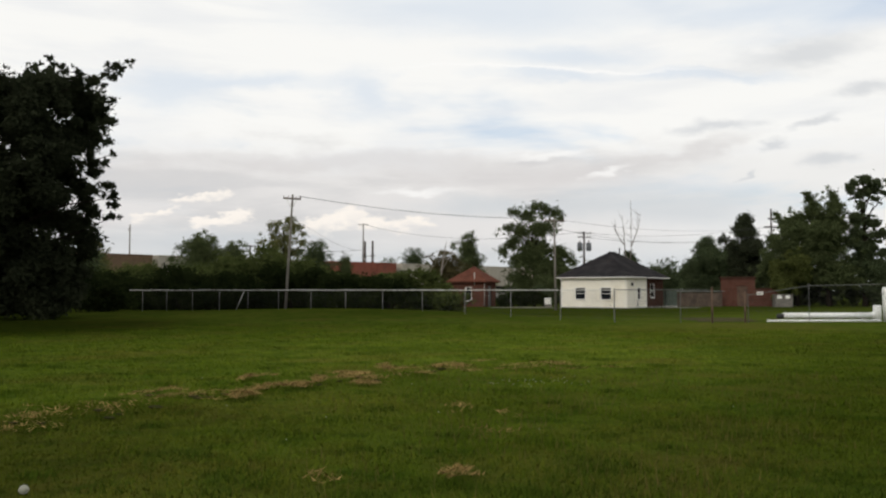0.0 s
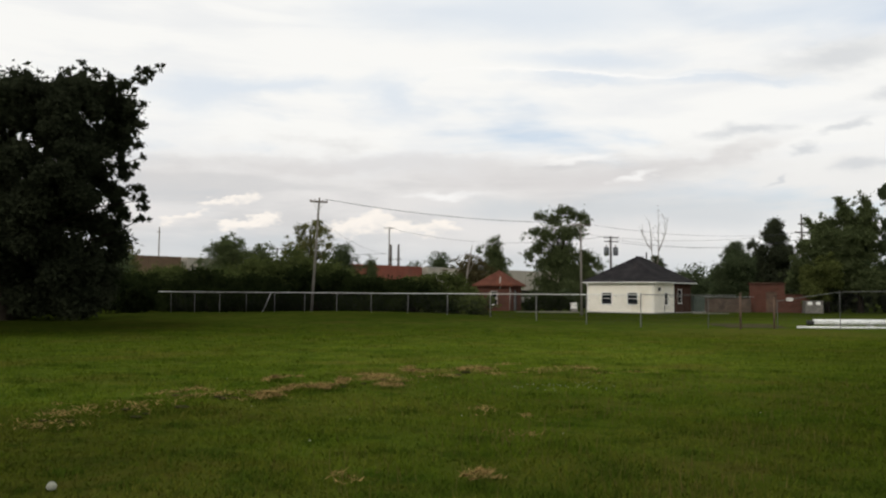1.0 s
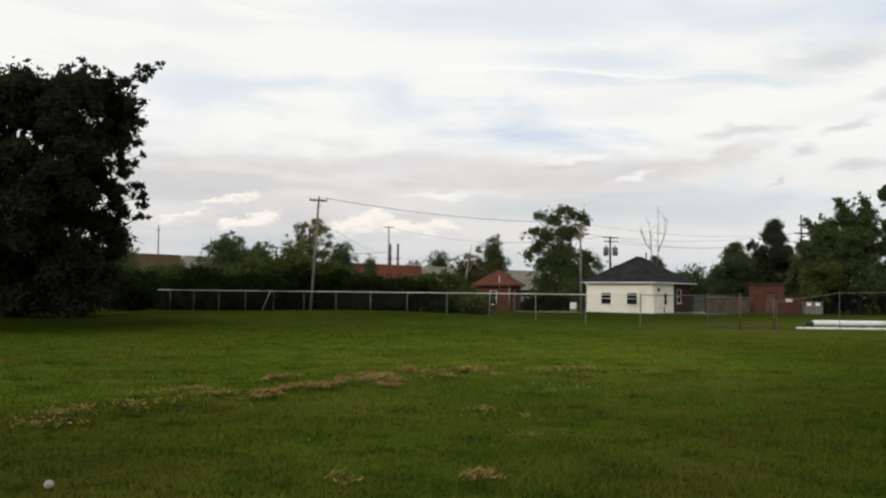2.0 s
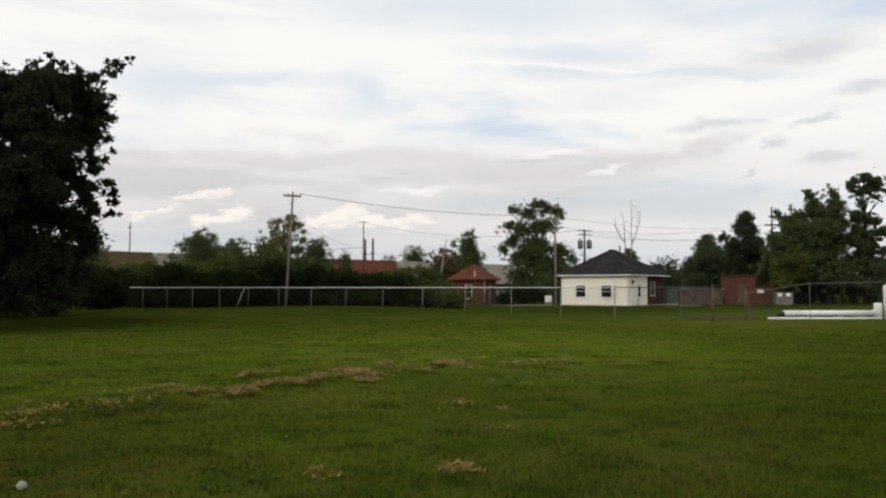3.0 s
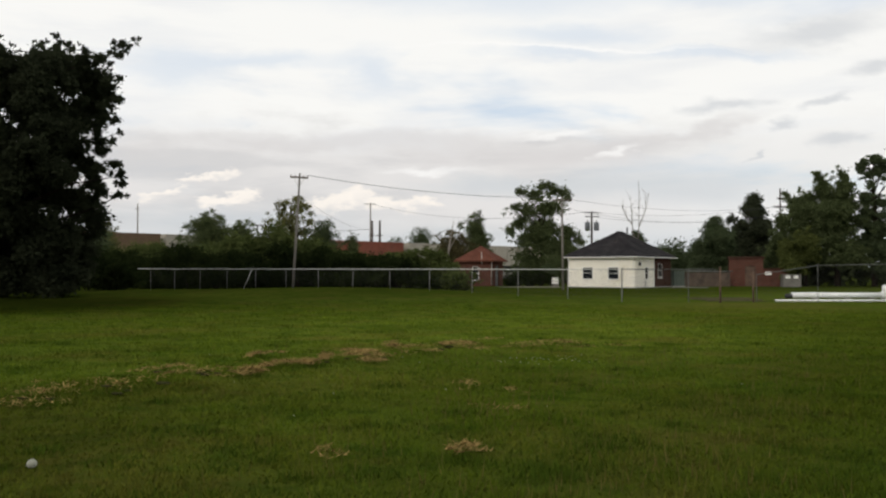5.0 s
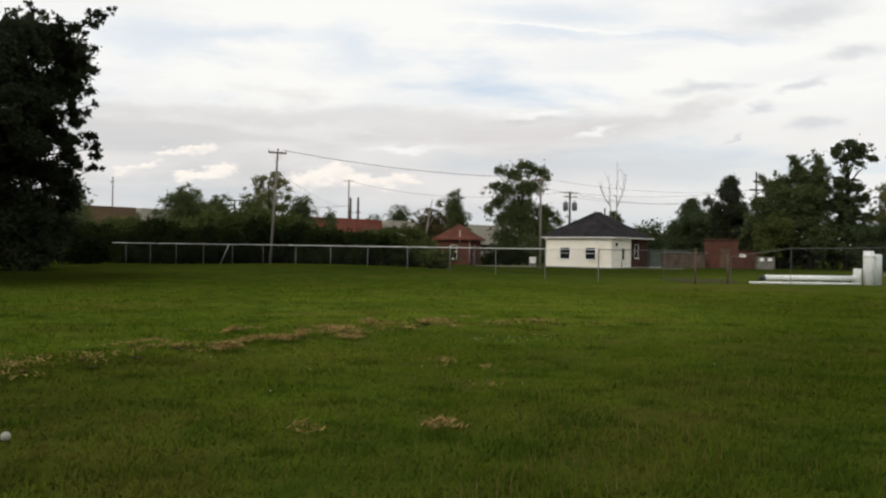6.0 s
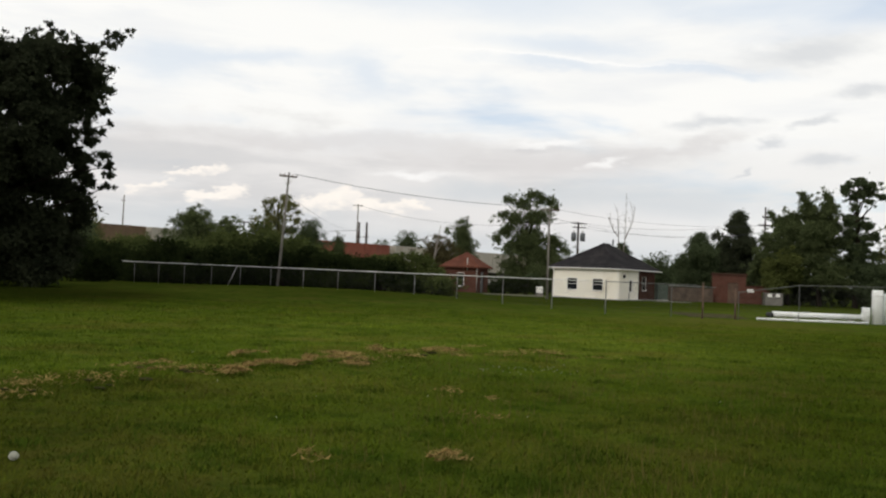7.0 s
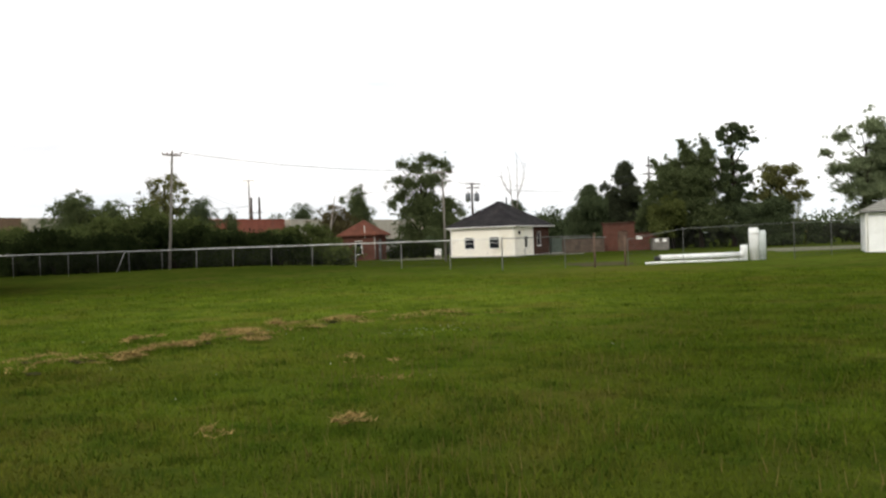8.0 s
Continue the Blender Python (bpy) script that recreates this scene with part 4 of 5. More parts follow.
# ---- white pipework ----
def pipework():
    p = thing("pipework", 22.85, 42.0, 0, 0, "white painted pipework with a tall standpipe on the grass", "pipework")
    a = -5.45
    part("main_pipe", tubes(([(a, -0.15, 0.31), (-0.8, 0, 0.31)], 0.145), n=18), M_PIPE, p)
    part("end_cap", tubes(([(a - 0.3, -0.16, 0.27), (a - 0.01, -0.15, 0.27)], 0.13), n=18), M_BLACK, p, "black pipe end cap")
    part("lower_pipe", tubes(([(-6.5, -0.75, 0.06), (-0.7, -0.55, 0.06)], 0.06), n=14), M_PIPE, p)
    for x in (-4.2, -2.6, -1.4):
        part("saddle", boxes((x - 0.09, x + 0.09, -0.28, 0.12, -0.05, 0.17), bevel=0.01), M_CONCRETE, p)
    part("flange", tubes(([(-0.82, 0, 0.31), (-0.76, 0, 0.31)], 0.2), n=18), M_PIPE, p)
    part("riser", tubes(([(-0.56, 0, -0.05), (-0.56, 0, 0.80), (-0.56, 0, 0.84)], [0.2, 0.2, 0.17]), n=18), M_PIPE, p)
    part("standpipe", tubes(([(0.02, 0, -0.1), (0.02, 0, 1.70), (0.02, 0, 1.76)], [0.26, 0.26, 0.22]), n=24), M_PIPE, p)
    part("side_vessel", tubes(([(0.52, 0.15, -0.1), (0.52, 0.15, 1.52), (0.52, 0.15, 1.60)], [0.26, 0.26, 0.2]), n=24), M_PIPE_GREY, p, "pale grey-green vessel")
    part("flange", tubes(([(0.02, 0, 1.45), (0.02, 0, 1.51)], 0.30), n=24), M_PIPE, p)


pipework()


# ---- poles and wires ----
def crossarm(p, z, half, y=0.0, ins=2, thick=0.055, mat=None):
    arm = part("crossarm", boxes((-half, half, y - 0.05, y + 0.05, z - thick, z + thick), bevel=0.01), mat or M_POLE, p)
    for s in (-1, 1):
        part("brace", tubes(([(s * half * 0.55, y - 0.02, z - 0.06), (0, y - 0.02, z - 0.7)], 0.02), n=5), M_GALV, p)
        for k in range(ins):
            x = s * half * (0.95 - 0.5 * k)
            part("insulator", tubes(([(x, y, z + thick), (x, y, z + 0.08), (x, y, z + 0.13), (x, y, z + 0.16)], [0.015, 0.032, 0.032, 0.015]), n=7), M_CERAMIC, arm)


def utility_pole(x, y, h, r0=0.16, lean=0.0, turn=0.0, arms=((-0.35, 1.2),), mat=None, label="weathered timber utility pole with a crossarm", thick=0.055):
    p = thing("utility_pole", x, y, 0, turn, label, "utility pole")
    p.matrix_basis = pose(x, y, 0, 0, lean, 0) @ pose(0, 0, 0, 0, 0, turn)
    part("shaft", tubes(([(0, 0, -0.4), (0, 0, h * 0.5), (0, 0, h)], [r0, r0 * 0.84, r0 * 0.62]), n=10), mat or M_POLE, p)
    for dz, half in arms:
        crossarm(p, h + dz, half, -r0 - 0.03, thick=thick, mat=M_POLE_DARK if mat == M_POLE_DARK else M_POLE)
    return p


utility_pole(-10.23, 53.0, 7.85, 0.096, 3.1, 0, ((-0.28, 0.58),), M_POLE_PALE, label="leaning weathered timber utility pole behind the fence")
utility_pole(9.1, 66.0, 7.5, 0.105, -0.6, 12, ((-0.3, 0.8),), M_POLE_PALE, label="slim grey timber utility pole beside the house")
tp = utility_pole(19.05, 110, 9.5, 0.19, 0, 8, ((-0.2, 1.05), (-0.75, 0.95)), M_POLE_DARK, label="timber utility pole carrying two grey transformers")
for s in (-1, 1):
    tr = part("transformer", tubes(([(s * 0.62, -0.1, 6.9), (s * 0.62, -0.1, 7.0), (s * 0.62, -0.1, 7.95), (s * 0.62, -0.1, 8.05)], [0.3, 0.36, 0.36, 0.2]), n=14), M_TRANSF, tp, "grey can-shaped transformer")
    part("bushing", tubes(([(s * 0.62, -0.1, 8.05), (s * 0.62, -0.1, 8.35)], 0.06), n=7), M_CERAMIC, tr)
utility_pole(-14.7, 150, 13.9, 0.16, 0, 0, ((-0.25, 0.95),), label="tall thin timber utility pole beyond the hedge")
utility_pole(-57.7, 150, 13.7, 0.16, 0, 0, ((-1.0, 0.35),), label="slender timber pole beyond the hedge")
utility_pole(35.5, 88, 10.4, 0.13, 0, 10, ((-1.1, 0.45), (-2.0, 0.85)), M_POLE_DARK, label="timber utility pole among the trees", thick=0.075)
for px, hh in ((-13.4, 10.0), (-12.1, 10.05)):
    utility_pole(px, 140, hh, 0.26, 0, 0, ((-2.6, 0.5),), M_POLE_DARK, "dark creosoted timber pole beyond the hedge")
utility_pole(-28.4, 120, 8.25, 0.16, 0, 0, ((-0.2, 1.1),), M_POLE_DARK, "short dark timber pole behind the bushes")


def wire(a, b, sag, r=0.03, label="thin dark overhead cable between poles"):
    a, b = Vector(a), Vector(b)
    pts = [a.lerp(b, k / 24) - Vector((0, 0, 4 * sag * (k / 24) * (1 - k / 24))) for k in range(25)]
    bm = bmesh.new()
    tube(bm, pts, r, 5)
    tagged(part("overhead_cable", bm, M_CABLE, None), label, "cable", "overhead cables")


wire((-9.4, 52.85, 7.72), (8.5, 66.0, 7.45), 0.42, 0.017)
wire((9.6, 66.0, 7.3), (35.2, 88, 8.5), 0.7, 0.011)
wire((9.2, 66.0, 6.6), (35.2, 88, 7.7), 1.1, 0.011)
wire((18.2, 110, 9.5), (35.8, 88, 8.5), 0.8, 0.014)
wire((18.4, 110, 8.9), (35.8, 88, 7.7), 0.9, 0.014)
wire((-14.2, 150, 13.6), (18.2, 110, 9.4), 1.6, 0.02)
wire((-28.0, 120, 8.2), (-13.4, 140, 8.6), 0.6, 0.03)
wire((-9.9, 53.1, 6.4), (-13.4, 140, 8.6), 0.8, 0.011)


# ---- railway behind the hedge ----
TRACK = Vector((52.2, 57.0, 0)).normalized()
TRACK_O = Vector((-39.7, 96.0, 0))
TRACK_ANG = math.degrees(math.atan2(TRACK.y, TRACK.x))


def boxcar(at, mat, label, L=14.6):
    c = TRACK_O + TRACK * at
    Wd, z0, z1 = 2.9, 2.35, 5.75
    t = thing("boxcar", c.x, c.y, 0, TRACK_ANG, label, "railway wagon", "goods train")
    part("body", boxes((-L / 2, L / 2, -Wd / 2, Wd / 2, z0, z1), bevel=0.03), mat, t)
    part("roof", boxes((-L / 2 - 0.05, L / 2 + 0.05, -Wd / 2 - 0.06, Wd / 2 + 0.06, z1 + 0.002, z1 + 0.14), bevel=0.06), mat, t)
    part("door", boxes((-1.5, 1.5, -Wd / 2 - 0.09, -Wd / 2 - 0.003, z0 + 0.12, z1 - 0.12), bevel=0.02), mat, t)
    for k in range(12):
        x = -L / 2 + 0.35 + k * (L - 0.7) / 11
        if abs(x) > 1.7:
            part("rib", boxes((x - 0.06, x + 0.06, -Wd / 2 - 0.06, -Wd / 2 - 0.003, z0 + 0.08, z1 - 0.05)), mat, t)
    part("sill", boxes((-L / 2, L / 2, -0.9, 0.9, z0 - 0.28, z0 - 0.003)), M_STEEL_DARK, t)
    for s in (-1, 1):
        b = part("bogie", boxes((s * (L / 2 - 2.1) - 1.1, s * (L / 2 - 2.1) + 1.1, -0.95, 0.95, 1.72, 2.06), bevel=0.03), M_STEEL_DARK, t)
        for dx in (-0.85, 0.85):
            for y in (-0.78, 0.78):
                part("wheel", tubes(([(s * (L / 2 - 2.1) + dx, y - 0.06, 1.68), (s * (L / 2 - 2.1) + dx, y + 0.06, 1.68)], 0.43), n=16), M_STEEL_DARK, b)


def railway():
    bm = bmesh.new()
    prof = [(-4.6, -0.1), (-2.2, 1.1), (2.2, 1.1), (4.6, -0.1)]
    rings = []
    for s in np.linspace(-70, 150, 45):
        c = TRACK_O + TRACK * float(s)
        nrm = Vector((-TRACK.y, TRACK.x, 0))
        rings.append([bm.verts.new(c + nrm * d + Vector((0, 0, z + 0.05 * noise.noise((s * 0.3, d, 0))))) for d, z in prof])
    for a, b in zip(rings, rings[1:]):
        for k in range(3):
            bm.faces.new((a[k], a[k + 1], b[k + 1], b[k]))
    bmesh.ops.recalc_face_normals(bm, faces=bm.faces)
    tagged(part("railway_embankment", bm, M_BALLAST, None), "low stone ballast railway embankment", "embankment", kind="structure")
    for d in (-0.78, 0.78):
        nrm = Vector((-TRACK.y, TRACK.x, 0)) * d
        bm = bmesh.new()
        tube(bm, [TRACK_O + TRACK * -70 + nrm + Vector((0, 0, 1.17)), TRACK_O + TRACK * 150 + nrm + Vector((0, 0, 1.17))], 0.07, 4)
        tagged(part("rail", bm, M_STEEL_DARK, None), "steel rail on the embankment", "rail", kind="structure")
    tan, cream = "dusty tan goods wagon on the railway", "faded cream goods wagon on the railway"
    cars = [(-33.8, M_CAR_TAN, tan), (-18.0, M_CAR_TAN, tan), (-2.2, M_CAR_BROWN, "weathered brown goods wagon on the railway"), (23.2, M_CAR_PALE, cream),
            (39.0, M_CAR_RED, "faded red goods wagon on the railway"), (54.8, M_CAR_PALE, cream), (70.6, M_CAR_PALE, cream), (86.4, M_CAR_TAN, tan), (102.2, M_CAR_PALE, cream)]
    for at, mat, label in cars:
        boxcar(at, mat, label)
    boxcar(10.5, M_CAR_PALE, "short faded cream goods wagon on the railway", 9.2)


railway()


# ---- trees, hedge ----
def limb_points(a, b, bend, rng):
    a, b = Vector(a), Vector(b)
    side = Vector(rng.normal(size=3)) * bend
    return [a, a.lerp(b, 0.35) + side * 0.6, a.lerp(b, 0.7) + side, b]


def tree(x, y, h, spread, leaf, leaves, size, label, seed, lobes=22, base=0.25, lobe=0.21, squeeze=0.9, lean=0.0, top=1.0, name="tree", deep=None, bark=None, fill=True):
    """Trunk, limbs to each lobe of the crown, and a crown of many leaf sprays with gaps. base: the crown's foot over h; top: width near the top."""
    rng = np.random.default_rng(seed)
    t = thing(name, x, y, float(ground_z(x, y)), 0, label, "tree")
    deep = deep or squeeze
    cents, rads = [], []
    n = lobes * (10 if fill else 9)
    off = rng.random(3) * 50
    for k in range(n):
        f = rng.random()
        ang = rng.random() * 2 * math.pi
        prof = math.sqrt(max(0.0, 1 - ((f - 0.42) / 0.60) ** 2)) * (1 + (top - 1) * f)
        rag = 1 + 0.55 * noise.noise((math.cos(ang) * 1.3 + off[0], math.sin(ang) * 1.3 + off[1], f * 3.2 + off[2]))
        rr = spread * prof * rag * rng.random() ** 0.42
        s = lobe * spread * (0.30 + 0.65 * rng.random() ** 1.5) * (1 - 0.3 * f)
        z = h * (base + (0.98 - base) * f) + 0.10 * h * noise.noise((math.cos(ang) + off[1], math.sin(ang) + off[2], 1.0)) * f
        cents.append((math.cos(ang) * rr + lean * f * h, math.sin(ang) * rr * deep, min(z, h - s * 0.5)))
        rads.append((s * 1.1, s * 1.1, s * squeeze))
    if fill:
        for f in (0.12, 0.30, 0.46, 0.62, 0.78):
            prof = math.sqrt(max(0.0, 1 - ((f - 0.42) / 0.60) ** 2))
            s = spread * 0.60 * prof * (1 + (top - 1) * f)
            for k in range(3):
                cents.append((lean * f * h + rng.normal() * 0.18 * s, rng.normal() * 0.15 * s, h * (base + (0.95 - base) * f)))
                rads.append((s * (0.8 + 0.3 * rng.random()), s * deep, min(s, 0.15 * h)))
    r0 = 0.022 * h + 0.06
    bm = bmesh.new()
    tube(bm, [(0, 0, -0.3), (0, 0, 0.15), (lean * h * 0.25 + rng.normal() * 0.1, 0, h * 0.35), (lean * h * 0.6, rng.normal() * 0.1, h * 0.62), (lean * h * 0.85, 0, h * 0.88)],
         [r0 * 1.5, r0 * 1.1, r0 * 0.85, r0 * 0.5, r0 * 0.15], 9)
    trunk = part("trunk", bm, bark or M_BARK, t)
    for k in range(9):
        c = cents[k]
        st = max(0.18 * h, c[2] - 0.22 * h)
        bm = bmesh.new()
        tube(bm, limb_points((lean * st, 0, st), c, 0.1 * spread, rng), [r0 * 0.42, r0 * 0.32, r0 * 0.2, r0 * 0.07], 6)
        part("limb", bm, bark or M_BARK, trunk)
    part_mesh("crown", leaf_cloud("crown", cents, rads, leaves, size, rng=rng, loose=0.60), leaf, t)
    return t


def massed_tree(x, y, masses, leaf, leaves, size, label, seed, rag=0.30, stray=0.28, bark=None):
    """A tree whose crown is made of separate leaf masses (dx, z, half width, half height), each on a limb of its own, with sky between them."""
    rng = np.random.default_rng(seed)
    t = thing("tree", x, y, float(ground_z(x, y)), 0, label, "tree")
    h = max(m[1] + m[3] for m in masses)
    r0 = 0.020 * h + 0.05
    bm = bmesh.new()
    tube(bm, [(0, 0, -0.3), (0, 0, 0.15), (rng.normal() * 0.15, 0, h * 0.35), (rng.normal() * 0.2, rng.normal() * 0.1, h * 0.62), (rng.normal() * 0.2, 0, h * 0.86)],
         [r0 * 1.4, r0 * 1.0, r0 * 0.75, r0 * 0.38, r0 * 0.10], 9)
    trunk = part("trunk", bm, bark or M_BARK, t)
    cents, rads = [], []
    for dx, z, rx, rz in masses:
        dy = rng.normal() * 0.5 * rx
        st = max(0.15 * h, z - 0.20 * h)
        bm = bmesh.new()
        tube(bm, limb_points((0, 0, min(st, 0.8 * h)), (dx, dy, z), 0.18 * rx, rng), [r0 * 0.28, r0 * 0.2, r0 * 0.12, r0 * 0.04], 6)
        part("limb", bm, bark or M_BARK, trunk)
        n = int(14 + 34 * rx * rz)
        d = rng.normal(size=(n, 3))
        d /= np.linalg.norm(d, axis=1)[:, None]
        q = rng.random(n) ** 0.5 * (1 + stray * np.maximum(0, rng.normal(size=n)))
        for k in range(n):
            s = rag * (0.30 + 0.75 * rng.random() ** 1.4) * min(1.0, 0.45 + 0.35 * rx)
            cents.append((dx + d[k, 0] * rx * q[k], dy + d[k, 1] * rx * 0.9 * q[k], max(0.4, z + d[k, 2] * rz * q[k])))
            rads.append((s * 1.15, s * 1.15, s))
        for k in range(3):    # thinner leaf all through the mass
            o = rng.normal(size=3) * 0.22
            cents.append((dx + o[0] * rx, dy + o[1] * rx, z + o[2] * rz))
            rads.append((rx * 0.62, rx * 0.58, rz * 0.62))
    part_mesh("crown", leaf_cloud("crown", cents, rads, int(leaves * 1.15), size, rng=rng, loose=0.7), leaf, t)
    return t


def bush(x, y, h, w, leaf, leaves, size, label, seed, depth=None, turn=0.0):
    rng = np.random.default_rng(seed)
    t = thing("bush", x, y, float(ground_z(x, y)), turn, label, "bush", "bushes behind the fence")
    n = int(18 + 14 * w / h)
    off = rng.random() * 40
    dp = depth or h * 0.6
    cents, rads = [], []
    for k in range(n):
        px = (rng.random() * 2 - 1) * w * 0.5
        crest = h * (0.80 + 0.32 * noise.noise((px * 0.7 + off, off, 0))) * math.sqrt(max(0.12, 1 - (2 * px / w) ** 2 * 0.75))
        s = h * (0.11 + 0.10 * rng.random())
        pz = crest * rng.random() ** 0.5
        cents.append((px, (rng.random() - 0.5) * dp * (1.1 - 0.6 * pz / h), max(s * 0.6, pz - s * 0.4)))
        rads.append((s * 1.2, s * 1.2, s))
    bm = bmesh.new()
    for k in range(4):
        a = k * 1.7
        tube(bm, [(0.1 * math.cos(a), 0.1 * math.sin(a), -0.1), (w * 0.2 * math.cos(a), 0.3 * math.sin(a), h * 0.6)], [0.05, 0.02], 5)
    part("stems", bm, M_BARK, t)
    part_mesh("foliage", leaf_cloud("foliage", cents, rads, leaves, size, rng=rng), leaf, t)


def great_tree():
    """The broad dark tree that fills the side of the field: flat-topped, in leaf nearly to the ground."""
    rng = np.random.default_rng(11)
    t = thing("tree", -24.5, 42, 0, 0, "broad dark dense tree in full leaf at the field edge", "tree")
    cents, rads = [], []
    for k in range(420):
        z = 0.4 + 13.0 * rng.random()
        right = 5.7 + 0.9 * noise.noise((z * 0.55, 3.0, 0)) - (0.9 if z > 12.3 else 0.5 if 7 < z < 10.2 else 0.8 if z < 5 else 0)
        x = -9.5 + (right + 9.5) * rng.random()
        # the crown overhangs its foot
        front = 4.3 * min(1.0, 0.2 + z / 7.0)
        dy = -front + (front + 3.75) * rng.random()
        crest = (12.3 + 0.7 * noise.noise((x * 0.9, 8.0, 0)) + (0.7 if 1.5 < x < 6 else -0.15 * max(0, -x))) * (1 + min(0, dy) / 42)
        s = 0.55 + 0.55 * rng.random()
        cents.append((min(x, right - s * 0.4), dy, max(s * 0.7, min(z, crest - s * 0.5))))
        rads.append((s * 1.1, s * 1.1, s * 0.9))
    edge = [(4.1, 0, 12.9, 0.6), (3.0, 0.2, 12.9, 0.5), (3.4, 0, 13.2, 0.32), (4.8, 0, 13.2, 0.32), (5.2, 0, 12.6, 0.65), (6.3, 0, 12.5, 0.55), (7.1, 0, 12.8, 0.50), (7.8, 0, 13.15, 0.42), (8.15, 0, 13.45, 0.3), (6.6, 0.3, 11.2, 0.75),
            (6.6, -0.3, 10.0, 0.8), (6.9, 0, 9.0, 0.6), (6.4, 0, 8.0, 0.7), (6.9, 0, 6.9, 0.6), (7.4, 0.2, 6.2, 0.55), (7.3, 0, 5.5, 0.42), (6.3, 0, 5.9, 0.8), (5.7, 0, 4.8, 0.7),
            (6.0, 0, 6.9, 0.75), (6.2, 0.1, 7.7, 0.6), (6.0, 0.2, 6.2, 0.7), (5.6, 0, 7.4, 0.8), (5.0, 0.3, 6.6, 0.9), (5.8, 0, 6.3, 0.7), (5.2, -0.4, 8.3, 0.8), (4.4, 0, 7.4, 1.0), (0.6, 0, 12.3, 0.8), (-1.2, 0, 12.0, 0.9), (-3.6, 0, 11.7, 0.8), (-5.4, 0, 11.3, 0.8), (4.5, 0, 2.2, 1.4), (4.8, 0.5, 3.6, 1.2), (3.2, 0.3, 1.2, 1.2), (4.6, 0.4, 1.0, 1.0), (0.5, 0.2, 1.2, 1.2), (-2.5, 0.2, 1.2, 1.2)]
    for x, y, z, s in edge:
        for k in range(9):    # each bough ends in a spray of small tufts
            o, f = rng.normal(size=3), 0.36 * s
            cents.append((x + o[0] * s * 0.5, y + o[1] * s * 0.5, max(0.4, z + o[2] * s * 0.42)))
            rads.append((f, f, f * 0.9))
    bm = bmesh.new()
    tube(bm, [(0, 0, -0.4), (0.1, 0, 0.3), (0.3, 0.1, 3.0), (0.1, 0, 6.0), (0.4, 0, 9.5), (0.3, 0, 12.0)], [0.75, 0.55, 0.45, 0.36, 0.22, 0.05], 12)
    trunk = part("trunk", bm, M_BARK, t)
    for k in list(range(0, 420, 30)) + [420 + 9 * j for j in (4, 6, 8, 11, 14, 15)]:
        c = cents[k]
        st = max(1.5, c[2] - 2.5)
        bm = bmesh.new()
        tube(bm, limb_points((0.2, 0, min(st, 10.5)), c, 0.5, rng), [0.12, 0.08, 0.05, 0.012], 6)
        part("limb", bm, M_BARK, trunk)
    # a bare branch that arches down in front of the leaves
    bm = bmesh.new()
    tube(bm, [(-4.2, -4.3, 6.4), (-2.4, -4.5, 6.3), (-0.9, -4.5, 5.3), (0.3, -4.4, 3.8), (1.0, -4.3, 2.6)], [0.06, 0.055, 0.05, 0.04, 0.02], 6)
    part("branch", bm, M_BARK, trunk, "bare arching branch")
    
    def gap(x, y, z):    # chinks of sky between the limbs
        a = x + 0.58 * y
        g = np.sin(a * 2.3 + 1.4 * np.sin(z * 1.7)) * np.sin(z * 2.6 + 1.2 * np.sin(a * 1.3)) + 0.35 * np.sin(a * 6.1 + z * 3.7)
        return (g < 0.86) | (z < 6.2)

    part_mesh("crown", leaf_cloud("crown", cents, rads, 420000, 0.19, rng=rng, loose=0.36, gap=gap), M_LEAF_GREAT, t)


great_tree()


def hedge_row():
    """Overgrown bushes along the far side of the fence."""
    a, d = Vector((8.14, 38.9, 0)), Vector((-30.19, 21.1, 0)).normalized()
    nrm = Vector((0.573, 0.82, 0))
    rng = np.random.default_rng(3)
    for k in range(12):
        s = 16.0 + k * 2.9
        p = a + d * s + nrm * (2.9 + 0.5 * rng.random())
        h = (1.9, 2.3, 2.6, 2.7, 2.9, 3.0, 2.9, 3.0, 3.1, 3.0, 3.2, 3.4)[k]
        bush(p.x, p.y, h + 0.3, 5.2, M_LEAF_HEDGE_SHADED, 11000, 0.18, "overgrown dark green bush behind the chain-link fence", 40 + k, 2.2, 145)
    for k in range(9):
        s = 18 + k * 4.4
        p = a + d * s + nrm * (7.5 + 2 * rng.random())
        bush(p.x, p.y, (2.9 if k < 3 else 3.9) + 0.5 * rng.random(), 7.0, M_LEAF_SCRUB, 9000, 0.20, "tall scrubby bush in the thicket", 70 + k, 2.5, 145)


hedge_row()
bush(-11.4, 61.0, 4.8, 7.5, M_LEAF_SCRUB, 16000, 0.20, "tall rounded dark green thicket", 88, 3.0, 145)
bush(-17.0, 64.0, 5.2, 7.5, M_LEAF_SCRUB, 14000, 0.20, "tall rounded dark green thicket", 89, 3.0, 145)
bush(-14.2, 63.5, 5.9, 5.5, M_LEAF_SCRUB, 12000, 0.20, "tall rounded dark green thicket", 90, 3.0, 145)
# leaf colour of these two also carries the great tree's shade
bush(-25.6, 57.5, 3.5, 6.0, M_LEAF_HEDGE_SHADED, 13000, 0.18, "dark dense bush between tree and fence", 86, 3.0)
bush(-29.5, 55.0, 3.5, 6.0, M_LEAF_HEDGE_SHADED, 12000, 0.18, "dark dense bush between tree and fence", 87, 3.0)
bush(-24.8, 77, 4.5, 5.5, M_LEAF_OLIVE, 9000, 0.20, "olive green bush in front of the goods wagon", 85, 3.0)
